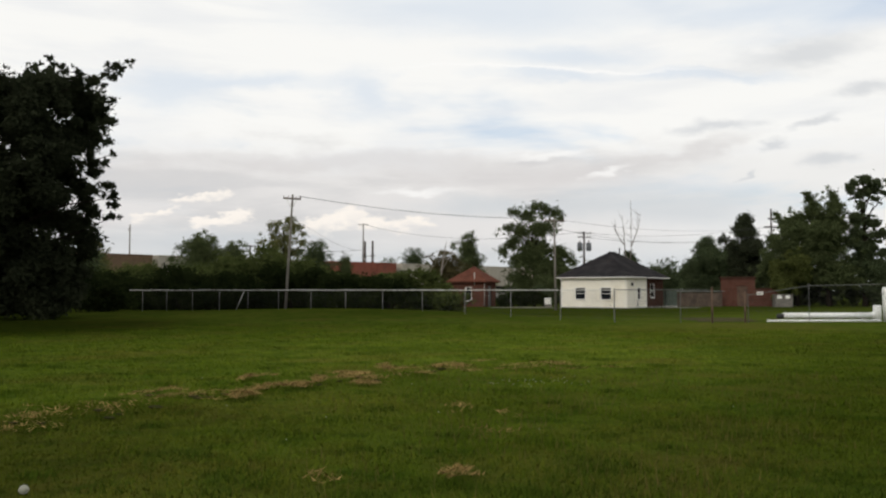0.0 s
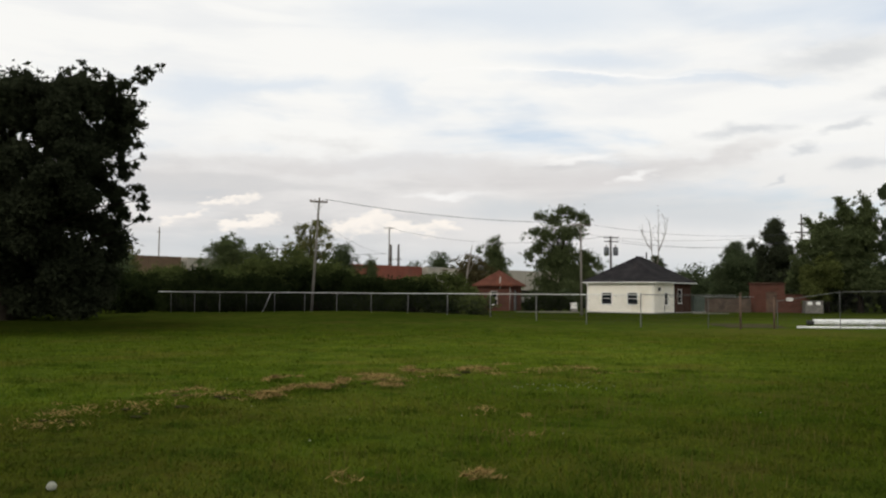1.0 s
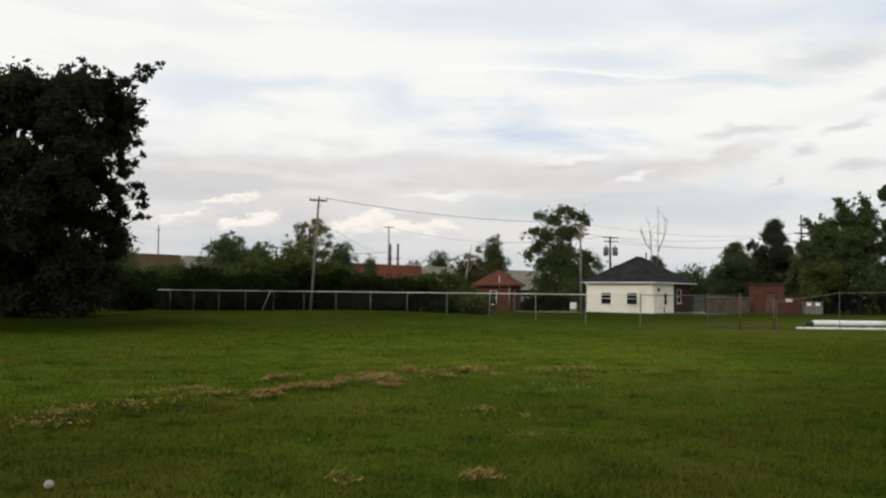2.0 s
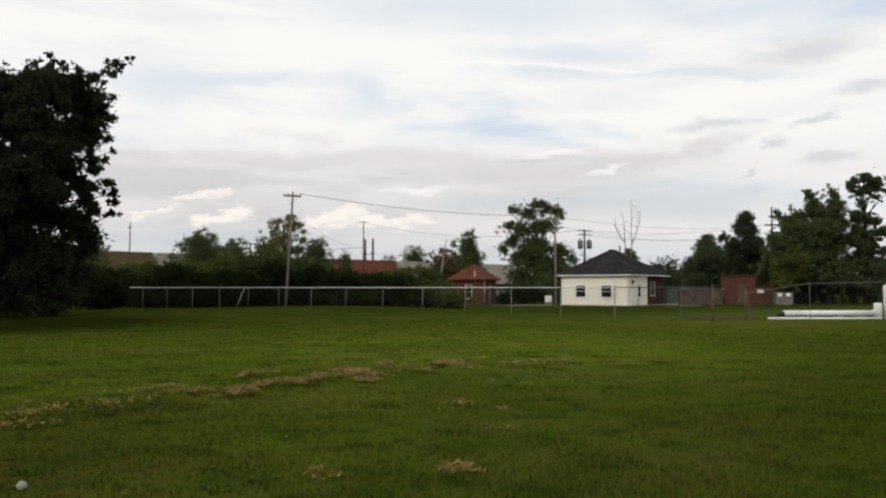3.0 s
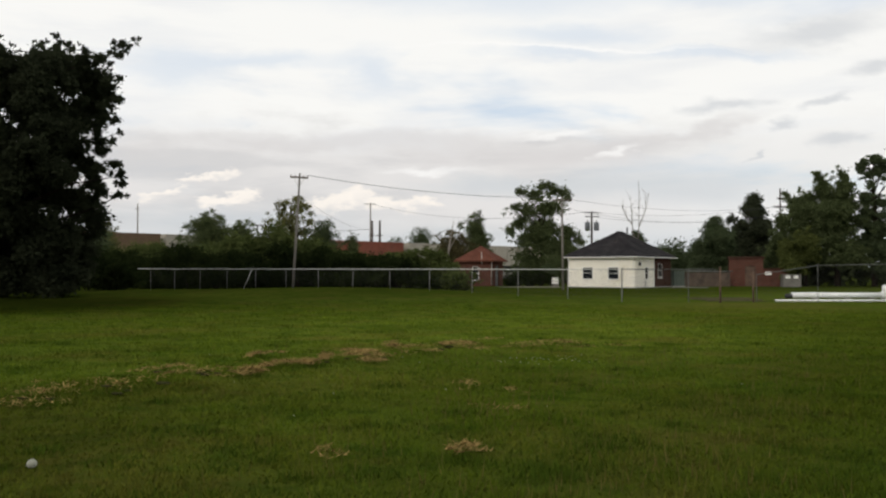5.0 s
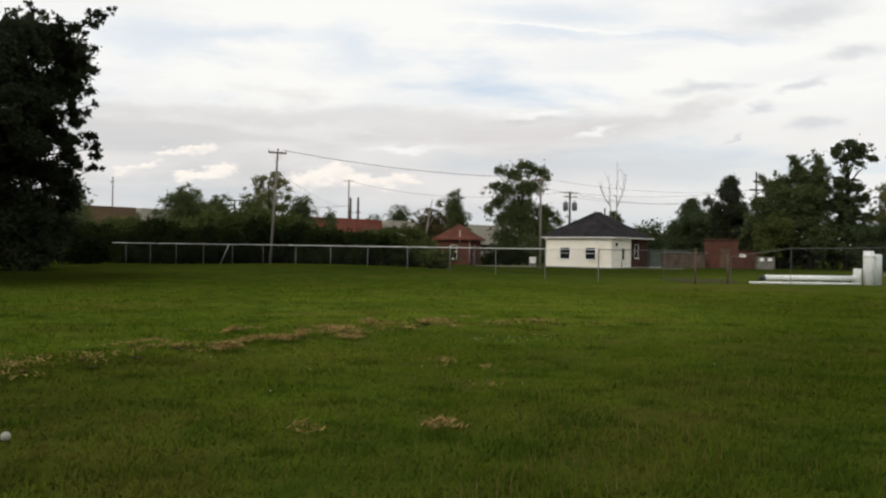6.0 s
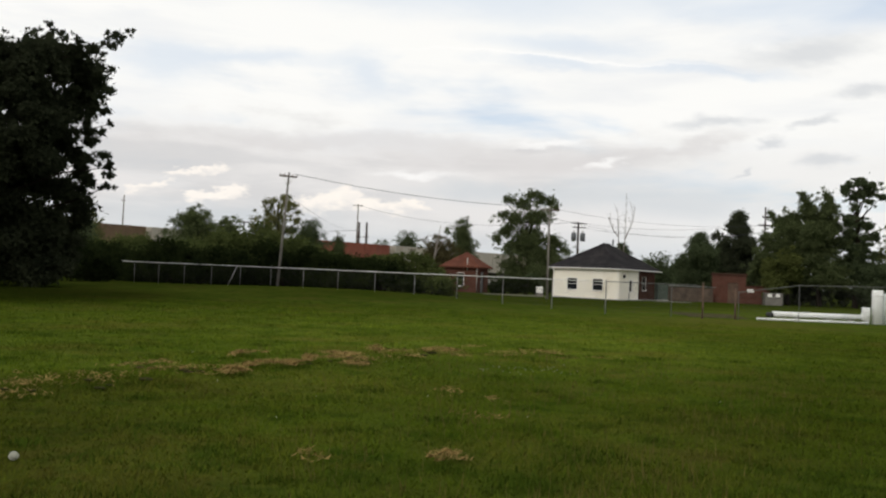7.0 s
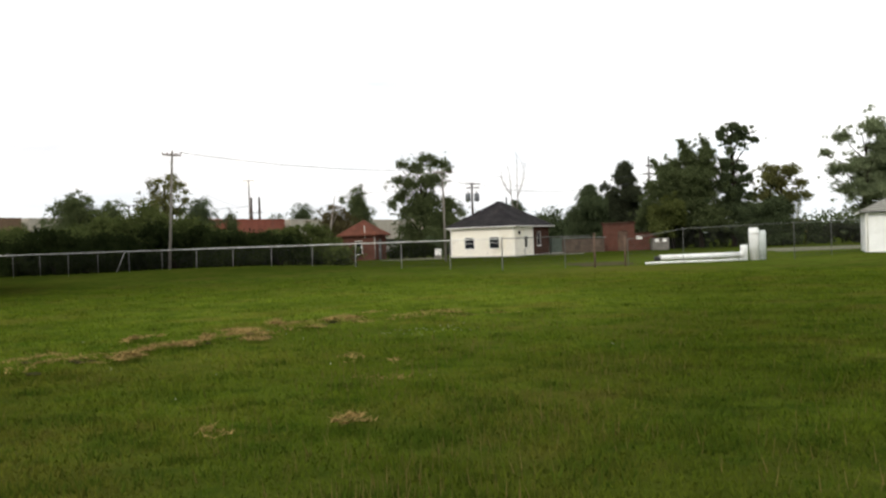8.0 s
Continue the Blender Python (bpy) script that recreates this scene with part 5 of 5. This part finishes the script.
bush(-28.9, 77, 4.8, 5.5, M_LEAF_OLIVE, 9000, 0.20, "olive green bush in front of the goods wagon", 84, 3.0)
bush(-33.2, 78, 5.0, 5.5, M_LEAF_OLIVE, 9000, 0.20, "olive green bush in front of the goods wagon", 83, 3.0)
bush(-0.5, 60, 0.95, 3.0, M_LEAF_HEDGE_SHADED, 2600, 0.13, "low dark shrub near the brick hut", 91)
bush(-1.5, 84, 2.6, 6.0, M_LEAF_SCRUB, 5200, 0.2, "scrubby bush beside the brick hut", 92)
bush(9.6, 90, 2.7, 5.0, M_LEAF_DEEP, 4200, 0.2, "scrubby bush behind the brick hut", 93)
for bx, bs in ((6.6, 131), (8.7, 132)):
    bush(bx, 78.5, 1.9, 2.8, M_LEAF_HEDGE_SHADED, 4200, 0.15, "low dark hedge between hut and house", bs, 0.9)
for k, (bx, by, bh, bw) in enumerate(((27.5, 105, 6.6, 7.0), (32.5, 108, 6.6, 7.0), (22.5, 112, 5.4, 7.0), (-32.5, 76, 5.6, 5.0), (-38, 78, 5.0, 7.0))):
    bush(bx, by, bh, bw, M_LEAF_DEEP, 5600, 0.24, "dark scrub in the distance", 95 + k)
for k in range(9):
    bush(34.0 + k * 4.2, 86 - k * 0.8, 3.2 + 0.5 * math.sin(k * 2.1), 5.4, M_LEAF_DARK if k % 2 else M_LEAF_DEEP, 6000, 0.22, "dark undergrowth beneath the trees", 110 + k)

TREES = [
    (-27.4, 92, 8.3, 3.0, M_LEAF_MID, 5200, 0.36, "rounded green tree behind the hedge", 26, 0.02),
    (-23.4, 91, 7.2, 2.4, M_LEAF_MID, 3800, 0.36, "rounded green tree behind the hedge", 22, 0.02),
    (-19.5, 100, 10.5, 2.9, M_LEAF_OLIVE, 2300, 0.34, "thin-crowned tree with sky showing through", 20, 0.22),
    (-15.3, 98, 7.7, 2.4, M_LEAF_DEEP, 3200, 0.34, "small dark green tree", 20, 0.05),
    (-11.7, 98, 6.3, 1.1, M_LEAF_MID, 700, 0.28, "slender young sapling behind the hedge", 8, 0.35),
    (-5.3, 150, 9.5, 3.2, M_LEAF_DEEP, 2600, 0.4, "small dark green tree beyond the tracks", 20, 0.05),
    (-10.1, 150, 7.6, 2.8, M_LEAF_DEEP, 1800, 0.4, "small dark green tree beyond the tracks", 18, 0.05),
    (0.3, 100, 6.4, 3.0, M_LEAF_BROWN, 3200, 0.34, "brownish green tree behind the brick hut", 20, 0.02),
    (3.4, 110, 9.6, 2.3, M_LEAF_MID, 2900, 0.36, "green tree behind the brick hut", 22, 0.1),
    (14.0, 100, 7.0, 1.3, M_LEAF_DEEP, 1800, 0.34, "small dark tree behind the house", 18, 0.05),
    (44.5, 79, 5.0, 3.2, M_LEAF_DEEP, 4200, 0.34, "broad spreading dark green tree", 18, 0.08),
    (59.0, 74, 12.0, 4.2, M_LEAF_MID, 5000, 0.38, "large open-crowned tree behind the garage", 22, 0.2),
    (-34.4, 81, 6.5, 1.7, M_LEAF_OLIVE, 1800, 0.3, "light olive tree behind the hedge", 18, 0.05),
]
for k, (tx, ty, th, ts, tm, tn, tsz, tl, tlo, tb) in enumerate(TREES):
    tree(tx, ty, th, ts * 1.12, tm, int(tn * 8.5), tsz * 0.44, tl, 200 + k, tlo, tb, fill=not any(w in tl for w in ("thin", "open", "loose")))

massed_tree(11.0, 98, [(-2.4, 11.1, 0.9, 0.8), (0.3, 11.6, 1.3, 0.8), (-1.0, 10.6, 1.3, 1.0), (2.4, 10.9, 1.1, 0.8), (1.4, 11.2, 0.9, 0.8), (3.3, 10.3, 0.6, 0.6), (-3.4, 9.0, 0.9, 0.6),
                       (-1.6, 8.8, 1.6, 1.2), (0.6, 9.2, 1.8, 1.4), (-3.7, 6.4, 0.9, 0.8), (-2.6, 7.2, 1.2, 1.0), (0.0, 6.6, 2.4, 2.0), (-2.0, 5.0, 2.0, 1.4), (2.6, 6.2, 1.3, 0.9), (3.7, 5.9, 1.1, 0.7),
                       (4.5, 5.1, 0.9, 0.7), (0.5, 4.2, 2.8, 1.4), (3.0, 4.2, 1.8, 1.0), (-1.5, 2.6, 2.2, 1.4), (1.0, 2.4, 2.5, 1.4), (3.6, 3.2, 1.6, 1.3), (2.4, 2.0, 2.2, 1.4), (0.0, 5.6, 2.2, 1.6)], M_LEAF_MID, 74000, 0.145, "large loose-crowned green tree behind the house", 301, 0.27, 0.55)
massed_tree(19.7, 87.2, [(0.0, 5.3, 0.6, 0.55), (0.6, 4.9, 0.7, 0.5), (-0.5, 4.8, 0.6, 0.6), (0.0, 3.4, 1.2, 1.1)], M_LEAF_DEEP, 7000, 0.13, "small green tree round the foot of the bare one", 310, 0.26, 0.3)
massed_tree(28.8, 90, [(-1.6, 3.9, 1.1, 1.4), (-1.5, 2.0, 1.4, 1.3), (1.6, 2.6, 1.3, 1.5), (0.0, 6.0, 1.45, 1.45), (-0.6, 4.9, 1.5, 1.4), (0.8, 4.9, 1.4, 1.5), (0.1, 4.0, 2.0, 1.6), (-1.1, 3.0, 1.2, 1.2), (0.3, 2.2, 2.1, 1.6)], M_LEAF_DEEP, 46000, 0.14, "dense rounded dark green tree", 302, 0.30, 0.06)
massed_tree(35.2, 95, [(-2.3, 5.2, 1.1, 1.3), (-2.4, 3.0, 1.4, 1.6), (2.2, 3.6, 1.4, 1.6), (0.0, 9.6, 1.2, 1.2), (-0.4, 8.6, 1.4, 1.4), (0.6, 8.4, 1.3, 1.3), (-2.2, 7.4, 0.8, 0.8), (-1.5, 6.6, 1.1, 1.0), (0.4, 6.4, 2.1, 1.8), (1.3, 5.4, 1.6, 1.6), (-0.8, 4.6, 2.0, 1.8), (0.3, 2.8, 2.5, 2.2)], M_LEAF_DARK, 52000, 0.16, "tall narrow dark poplar-like tree", 303, 0.30, 0.08)
massed_tree(36.4, 84, [(-2.5, 6.4, 1.0, 1.1), (-2.6, 4.8, 1.2, 1.2), (-2.4, 3.0, 1.5, 1.4), (-1.9, 9.3, 0.45, 0.45), (-1.3, 8.6, 0.7, 0.6), (-0.3, 8.6, 1.0, 0.9), (0.7, 9.0, 1.2, 0.9), (-1.0, 7.4, 1.3, 1.0), (0.8, 7.4, 1.9, 1.4), (-0.9, 5.9, 1.6, 1.3), (1.4, 5.6, 2.0, 1.6), (0.2, 4.4, 2.0, 1.6), (1.2, 2.8, 2.4, 1.8)], M_LEAF_MID, 52000, 0.16, "large spreading green tree", 304, 0.30, 0.38)
massed_tree(34.2, 81, [(-0.9, 3.6, 1.0, 1.0), (0.3, 4.4, 1.2, 1.1), (1.0, 3.4, 1.3, 1.3), (-0.4, 2.2, 1.5, 1.3)], M_LEAF_LIME, 17000, 0.15, "yellow-green shrubby tree behind the outbuilding", 305, 0.28)
massed_tree(39.2, 83, [(-1.5, 11.0, 0.7, 0.8), (0.6, 11.1, 0.7, 0.9), (-1.2, 9.9, 1.1, 0.9), (0.5, 9.8, 1.2, 0.9), (-0.3, 9.0, 1.8, 1.0), (1.0, 8.2, 1.7, 1.2), (-0.8, 7.2, 2.1, 1.4), (0.8, 5.8, 2.1, 1.6), (-0.6, 4.6, 2.1, 1.5), (0.2, 3.0, 2.4, 1.7)], M_LEAF_MID, 50000, 0.16, "upright ragged green tree", 306, 0.28, 0.5)
massed_tree(42.4, 82, [(-0.25, 10.2, 0.45, 0.5), (0.9, 10.7, 0.5, 0.4), (1.6, 12.6, 0.5, 0.4), (-1.3, 11.6, 0.4, 0.4), (-0.9, 12.2, 0.7, 0.7), (0.2, 12.7, 0.9, 0.6), (1.3, 12.0, 0.9, 0.7), (2.2, 11.3, 0.7, 0.35), (-0.4, 11.2, 0.6, 0.5), (0.5, 11.5, 0.8, 0.6), (-0.6, 8.9, 0.9, 0.9), (0.6, 8.4, 1.0, 0.7), (1.5, 7.3, 1.1, 0.6),
                       (-0.5, 7.2, 1.4, 1.2), (0.4, 5.6, 1.7, 1.1), (1.9, 5.4, 0.9, 0.5), (0.0, 3.6, 1.9, 1.5), (1.8, 3.6, 1.6, 1.0)], M_LEAF_DEEP, 44000, 0.16, "tall tree with an open ragged top", 307, 0.27, 0.75)
massed_tree(46.6, 80, [(-0.8, 8.0, 1.3, 0.7), (0.9, 7.7, 1.4, 0.8), (-1.9, 7.0, 1.1, 0.7), (0.0, 6.6, 1.8, 1.0), (2.2, 6.5, 1.0, 0.6), (-1.2, 5.4, 1.6, 0.9), (1.0, 5.2, 1.8, 0.9), (2.8, 5.2, 0.8, 0.4), (0.0, 3.8, 2.0, 1.2), (-0.6, 2.3, 2.2, 1.3)], M_LEAF_OLIVE, 19000, 0.16, "loose-crowned olive green tree", 308, 0.30, 0.38)
massed_tree(52.2, 74, [(-0.5, 11.3, 1.4, 0.9), (-2.2, 10.6, 1.2, 0.7), (1.4, 11.7, 1.5, 0.9), (3.0, 10.5, 1.5, 1.1), (-4.2, 8.9, 0.8, 0.5), (-3.4, 7.5, 1.5, 0.7), (-1.0, 7.8, 1.4, 1.1), (1.0, 9.0, 1.8, 1.2),
                       (1.5, 6.6, 2.3, 1.4), (0.0, 5.2, 2.3, 1.3), (-2.4, 5.4, 1.4, 0.8), (3.0, 7.5, 2.0, 1.5), (0.5, 3.2, 2.6, 1.4)], M_LEAF_PALE, 46000, 0.17, "large open-crowned tree behind the garage", 309, 0.27, 0.75)


def dead_tree():
    t = thing("dead_tree", 19.95, 86, 0, 0, "bare dead tree with thin upright limbs", "tree")
    bm = bmesh.new()
    tube(bm, [(-0.3, 0, -0.3), (-0.35, 0, 2.5), (-0.3, 0, 4.4)], [0.26, 0.2, 0.14], 8)
    trunk = part("trunk", bm, M_DEADWOOD, t)
    rng = np.random.default_rng(5)
    stems = ([(-0.3, 0, 4.2), (-0.75, 0, 5.6), (-0.80, 0.1, 7.6), (-1.0, 0, 9.5)], [(-0.3, 0, 4.2), (-0.10, 0, 5.8), (-0.05, 0.1, 8.4), (-0.1, 0, 11.1)],
             [(-0.08, 0, 6.2), (0.35, 0.1, 7.2), (0.75, 0.1, 8.3), (0.95, 0, 9.8)], [(-0.78, 0, 6.4), (-1.2, 0.1, 6.9), (-1.6, 0, 7.6), (-1.95, 0, 8.4)])
    for pts in stems:
        bm = bmesh.new()
        tube(bm, pts, [0.066, 0.047, 0.030, 0.010], 6)
        limb = part("limb", bm, M_DEADWOOD, trunk)
        for j in range(5):
            p = Vector(pts[1]).lerp(Vector(pts[3]), 0.25 + 0.15 * j)
            q = p + Vector((rng.normal() * 0.4, rng.normal() * 0.3, 0.6 + 0.6 * rng.random()))
            bm = bmesh.new()
            tube(bm, [p, p.lerp(q, 0.5) + Vector((0.05, 0, -0.04)), q], [0.026, 0.017, 0.006], 5)
            part("twig", bm, M_DEADWOOD, limb)
    s = thing("bare_trunk", -0.1, 85, 0, 0, "thin leaning bare grey tree trunk", "tree")
    bm = bmesh.new()
    tube(bm, [(-0.5, 0, -0.2), (-0.3, 0, 2.0), (0.0, 0, 4.0), (0.45, 0, 6.7)], [0.15, 0.13, 0.1, 0.03], 7)
    part("trunk", bm, M_DEADWOOD, s)
    bm = bmesh.new()
    tube(bm, [(-0.1, 0, 3.4), (0.5, 0.1, 4.6), (0.9, 0, 5.6)], [0.05, 0.035, 0.01], 5)
    part("limb", bm, M_DEADWOOD, s)


dead_tree()


def distant_woods():
    rng = np.random.default_rng(21)
    cents, rads = [], []
    for k in range(150):
        az = radians(-50 + 100 * k / 149)
        r = 270 + 40 * rng.random()
        s = 3.0 + 2.5 * rng.random()
        cents.append((math.sin(az) * r, math.cos(az) * r, s * 0.75))
        rads.append((s * 1.6, s, s * 0.85))
    tagged(part_mesh("distant_woods", leaf_cloud("distant_woods", cents, rads, 26000, 1.1, rng=rng), M_LEAF_DEEP, None),
           "low dark line of distant woods on the horizon", "woods", kind="stuff")


distant_woods()


# ---- grass, straw, small things ----
def blade_mesh(name, pos, height, width, lean, rng):
    """One bent triangle a blade, rooted at pos."""
    n = len(pos)
    a = rng.random(n) * 2 * math.pi
    u = np.stack([np.cos(a), np.sin(a), np.zeros(n)], 1) * width[:, None] * 0.5
    b = rng.random(n) * 2 * math.pi
    tip = np.stack([np.cos(b) * lean, np.sin(b) * lean, np.sqrt(np.maximum(0.04, 1 - lean**2))], 1) * height[:, None]
    verts = np.stack([pos - u, pos + u, pos + tip], 1).reshape(-1, 3)
    return mesh_of(name, verts, np.arange(n * 3).reshape(-1, 3))


def field_grass():
    rng = np.random.default_rng(8)
    n = 330000
    r = 2.2 + 33.0 * rng.random(n) ** 1.25 + 1.5 * rng.normal(size=n)
    az = radians(1) * (rng.random(n) * 90 - 45 + 7 * rng.normal(size=n))
    m = 130000    # thinner all round the camera's feet
    r = np.concatenate([r, 13 * rng.random(m) ** 0.6])
    az = np.concatenate([az, rng.random(m) * 2 * math.pi])
    n += m
    x, y = np.sin(az) * r, np.cos(az) * r
    tuft = np.sin(x * 1.9 + 1.3 * np.sin(y * 1.1)) * np.sin(y * 1.6 + 1.1 * np.sin(x * 0.9)) + 0.5 * np.sin(x * 5.3 + y * 3.1)
    h = (0.038 + 0.020 * tuft.clip(-1, 1.2) * 0.8 + 0.022 * rng.random(n)).clip(0.015, 0.11)
    w = (0.006 + 0.0011 * r) * (0.7 + 0.6 * rng.random(n))
    pos = np.stack([x, y, ground_z(x, y) - 0.004], 1)
    me = blade_mesh("field_grass", pos, h, w, 0.3 + 0.62 * rng.random(n), rng)
    tagged(part_mesh("field_grass", me, M_BLADE, None), "short uneven green grass blades", "grass", kind="stuff")


field_grass()


def rough_grass():
    """Dark tufts and thin dry stalks that the mower left; more dark tufts stand in for the raked line's shadow."""
    rng = np.random.default_rng(31)
    xs, ys = [], []
    for k in range(150):
        r, az = 4.5 + 16 * rng.random() ** 1.3, radians(rng.random() * 70 - 30)
        n = 60 + int(60 * rng.random())
        s = 0.06 + 0.14 * rng.random()
        xs.append(math.sin(az) * r + rng.normal(size=n) * s * 1.6), ys.append(math.cos(az) * r + rng.normal(size=n) * s)
    # longer dark grass put on the near side of the raked line as its shadow
    for tx, ty in ((-4.2, 10.05), (-4.0, 10.2), (-3.7, 10.5), (-4.55, 9.3), (-3.0, 12.0), (-2.3, 12.9), (-2.1, 13.1)):
        xs.append(tx + rng.normal(size=90) * 0.16), ys.append(ty + rng.normal(size=90) * 0.12)
    x, y = np.concatenate(xs), np.concatenate(ys)
    n = len(x)
    me = blade_mesh("grass_tufts", np.stack([x, y, ground_z(x, y)], 1), 0.045 + 0.05 * rng.random(n), 0.010 + 0.008 * rng.random(n), 0.2 + 0.5 * rng.random(n), rng)
    tagged(part_mesh("grass_tufts", me, M_TUFT, None), "scattered longer dark green grass tufts", "grass", kind="stuff")
    n = 5200
    r, az = 4.0 + 13 * rng.random(n), np.radians(rng.normal(size=n) * 14 + 12)
    x, y = np.sin(az) * r, np.cos(az) * r
    keep = np.sin(x * 2.1 + 0.7) * np.sin(y * 1.3 + 2.0) + 0.4 * rng.normal(size=n) > 0.05
    x, y = x[keep], y[keep]
    n = len(x)
    me = blade_mesh("dry_stalks", np.stack([x, y, ground_z(x, y)], 1), 0.09 + 0.10 * rng.random(n), 0.006 + 0.005 * rng.random(n), 0.05 + 0.35 * rng.random(n), rng)
    tagged(part_mesh("dry_stalks", me, M_STALK, None), "thin dry brownish grass stalks", "grass", kind="stuff")


rough_grass()


def straw_windrow():
    """A broken line of raked dry grass, and a few loose heaps."""
    rng = np.random.default_rng(9)
    # x, y, half spread across and along the view, number of stalks
    heaps = [
        (-4.82, 10.06, 0.16, 0.15, 22), (-5.06, 9.81, 0.09, 0.14, 25), (-4.6, 10.73, 0.19, 0.19, 32), (-4.11, 12.4, 0.11, 0.16, 100),
        (-4.34, 11.78, 0.16, 0.21, 40), (-3.36, 14.38, 0.08, 0.26, 170), (-2.69, 12.95, 0.13, 0.25, 330), (-2.89, 11.81, 0.1, 0.16, 170),
        (-3.43, 11.99, 0.19, 0.24, 50), (-2.19, 14.2, 0.07, 0.25, 160), (-2.34, 13.39, 0.11, 0.18, 80), (-1.62, 14.56, 0.22, 0.48, 620),
        (-1.23, 16.51, 0.1, 0.34, 160), (-0.65, 15.73, 0.16, 0.37, 60), (0.15, 16.35, 0.22, 0.40, 300), (1.98, 16.68, 0.40, 0.45, 250),
        (0.13, 6.95, 0.055, 0.06, 85), (-0.99, 6.78, 0.07, 0.10, 18), (0.23, 10.95, 0.07, 0.15, 25), (0.57, 9.13, 0.1, 0.1, 18),
        (0.77, 10.33, 0.06, 0.13, 16), (-4.9, 8.95, 0.18, 0.14, 20), (-4.75, 9.35, 0.16, 0.12, 12),
    ]
    line = [(-4.95, 8.9), (-4.75, 9.8), (-4.15, 10.5), (-3.9, 11.7), (-3.1, 12.5), (-1.7, 14.1), (0.0, 16.3)]
    px, py, pz = [], [], []
    for x, y, sx, sy, n in heaps:
        n = int(n * 2.7)
        # each heap is a few ragged wisps
        w = rng.integers(0, 9, n)
        ox, oy = rng.normal(size=9) * sx * 1.5, rng.normal(size=9) * sy * 1.15
        gx, gy = x + ox[w] + rng.normal(size=n) * sx * 0.50, y + oy[w] + rng.normal(size=n) * sy * 0.30
        px.append(gx), py.append(gy), pz.append(ground_z(gx, gy) + 0.06 + 0.08 * np.exp(-((gx - x) / (sx + 0.05)) ** 2 - ((gy - y) / (sy + 0.05)) ** 2) * rng.random(n))
    # thin scattered wisps between the heaps
    n = 300
    f = np.linspace(0, 1, len(line))
    g = (rng.integers(0, 9, n) + 0.5 + 0.22 * rng.normal(size=n)) / 9
    drift = 0.24 * np.sin(g * 31) + 0.24 * rng.normal(size=n)
    gx, gy = np.interp(g, f, [p[0] for p in line]) + drift, np.interp(g, f, [p[1] for p in line]) + 0.18 * rng.normal(size=n)
    px.append(gx), py.append(gy), pz.append(ground_z(gx, gy) + 0.05 + 0.03 * rng.random(n))
    px, py, pz = np.concatenate(px), np.concatenate(py), np.concatenate(pz)
    n = len(px)
    me = blade_mesh("cut_grass", np.stack([px, py, pz], 1), 0.04 + 0.07 * rng.random(n), 0.010 + 0.013 * rng.random(n), 0.86 + 0.13 * rng.random(n), rng)
    tagged(part_mesh("cut_grass", me, M_STRAW, None), "raked line of dry tan cut grass across the field", "dry grass", kind="stuff")
    # dark scraped clods along the line
    q = 20
    f = rng.random(q)
    cx, cy = np.interp(f, np.linspace(0, 1, len(line)), [p[0] for p in line]) + rng.normal(size=q) * 0.22, np.interp(f, np.linspace(0, 1, len(line)), [p[1] for p in line]) + rng.normal(size=q) * 0.25
    bm = bmesh.new()
    for x, y in zip(cx, cy):
        s = 0.035 + 0.05 * rng.random()
        r = bmesh.ops.create_icosphere(bm, subdivisions=2, radius=s)
        for v in r["verts"]:
            d = 1 + 0.35 * noise.noise(v.co * 14 + Vector((x, y, 0)))
            v.co = Vector((v.co.x * 1.4 * d + x, v.co.y * d + y, v.co.z * 0.30 * d + float(ground_z(x, y)) + 0.03))
    tagged(part("soil_clods", bm, M_SOIL, None), "small dark clods of scraped soil in the grass", "soil", kind="stuff")
    # small white clover heads
    m = 46
    cx, cy = 1.45 + rng.normal(size=m) * 0.45, 14.0 + rng.normal(size=m) * 0.35
    far = rng.random(m) < 0.3
    cx[far], cy[far] = rng.random(far.sum()) * 9 - 5, 8 + rng.random(far.sum()) * 8
    pos = np.stack([cx, cy, ground_z(cx, cy) + 0.06], 1)
    s = 0.009
    oct_v = np.array([(1, 0, 0), (0, 1, 0), (-1, 0, 0), (0, -1, 0), (0, 0, 1), (0, 0, -1)]) * s
    oct_f = np.array([(0, 1, 4), (1, 2, 4), (2, 3, 4), (3, 0, 4), (1, 0, 5), (2, 1, 5), (3, 2, 5), (0, 3, 5)])
    verts = (pos[:, None] + oct_v).reshape(-1, 3)
    faces = (np.arange(m)[:, None, None] * 6 + oct_f).reshape(-1, 3)
    tagged(part_mesh("clover_flowers", mesh_of("clover_flowers", verts, faces), M_FLOWER, None), "scattered small white clover flowers in the grass", "flowers", kind="stuff")


straw_windrow()


def ball():
    bm = bmesh.new()
    bmesh.ops.create_icosphere(bm, subdivisions=3, radius=0.037)
    for v in bm.verts:
        v.co *= 1 + 0.03 * noise.noise(v.co * 30)
    for f in bm.faces:
        f.smooth = True
    t = thing("ball", -3.3, 6.51, float(ground_z(-3.3, 6.51)) + 0.04, 20, "small scuffed white ball lying in the grass", "ball")
    part("skin", bm, M_BALL, t)
    bm = bmesh.new()
    tube(bm, [(0.0375 * math.cos(k * 0.3), 0.0375 * math.sin(k * 0.3) * 0.8, 0.0375 * math.sin(k * 0.3) * 0.6) for k in range(22)], 0.0014, 4)
    part("seam", bm, M_CONCRETE, t)


ball()
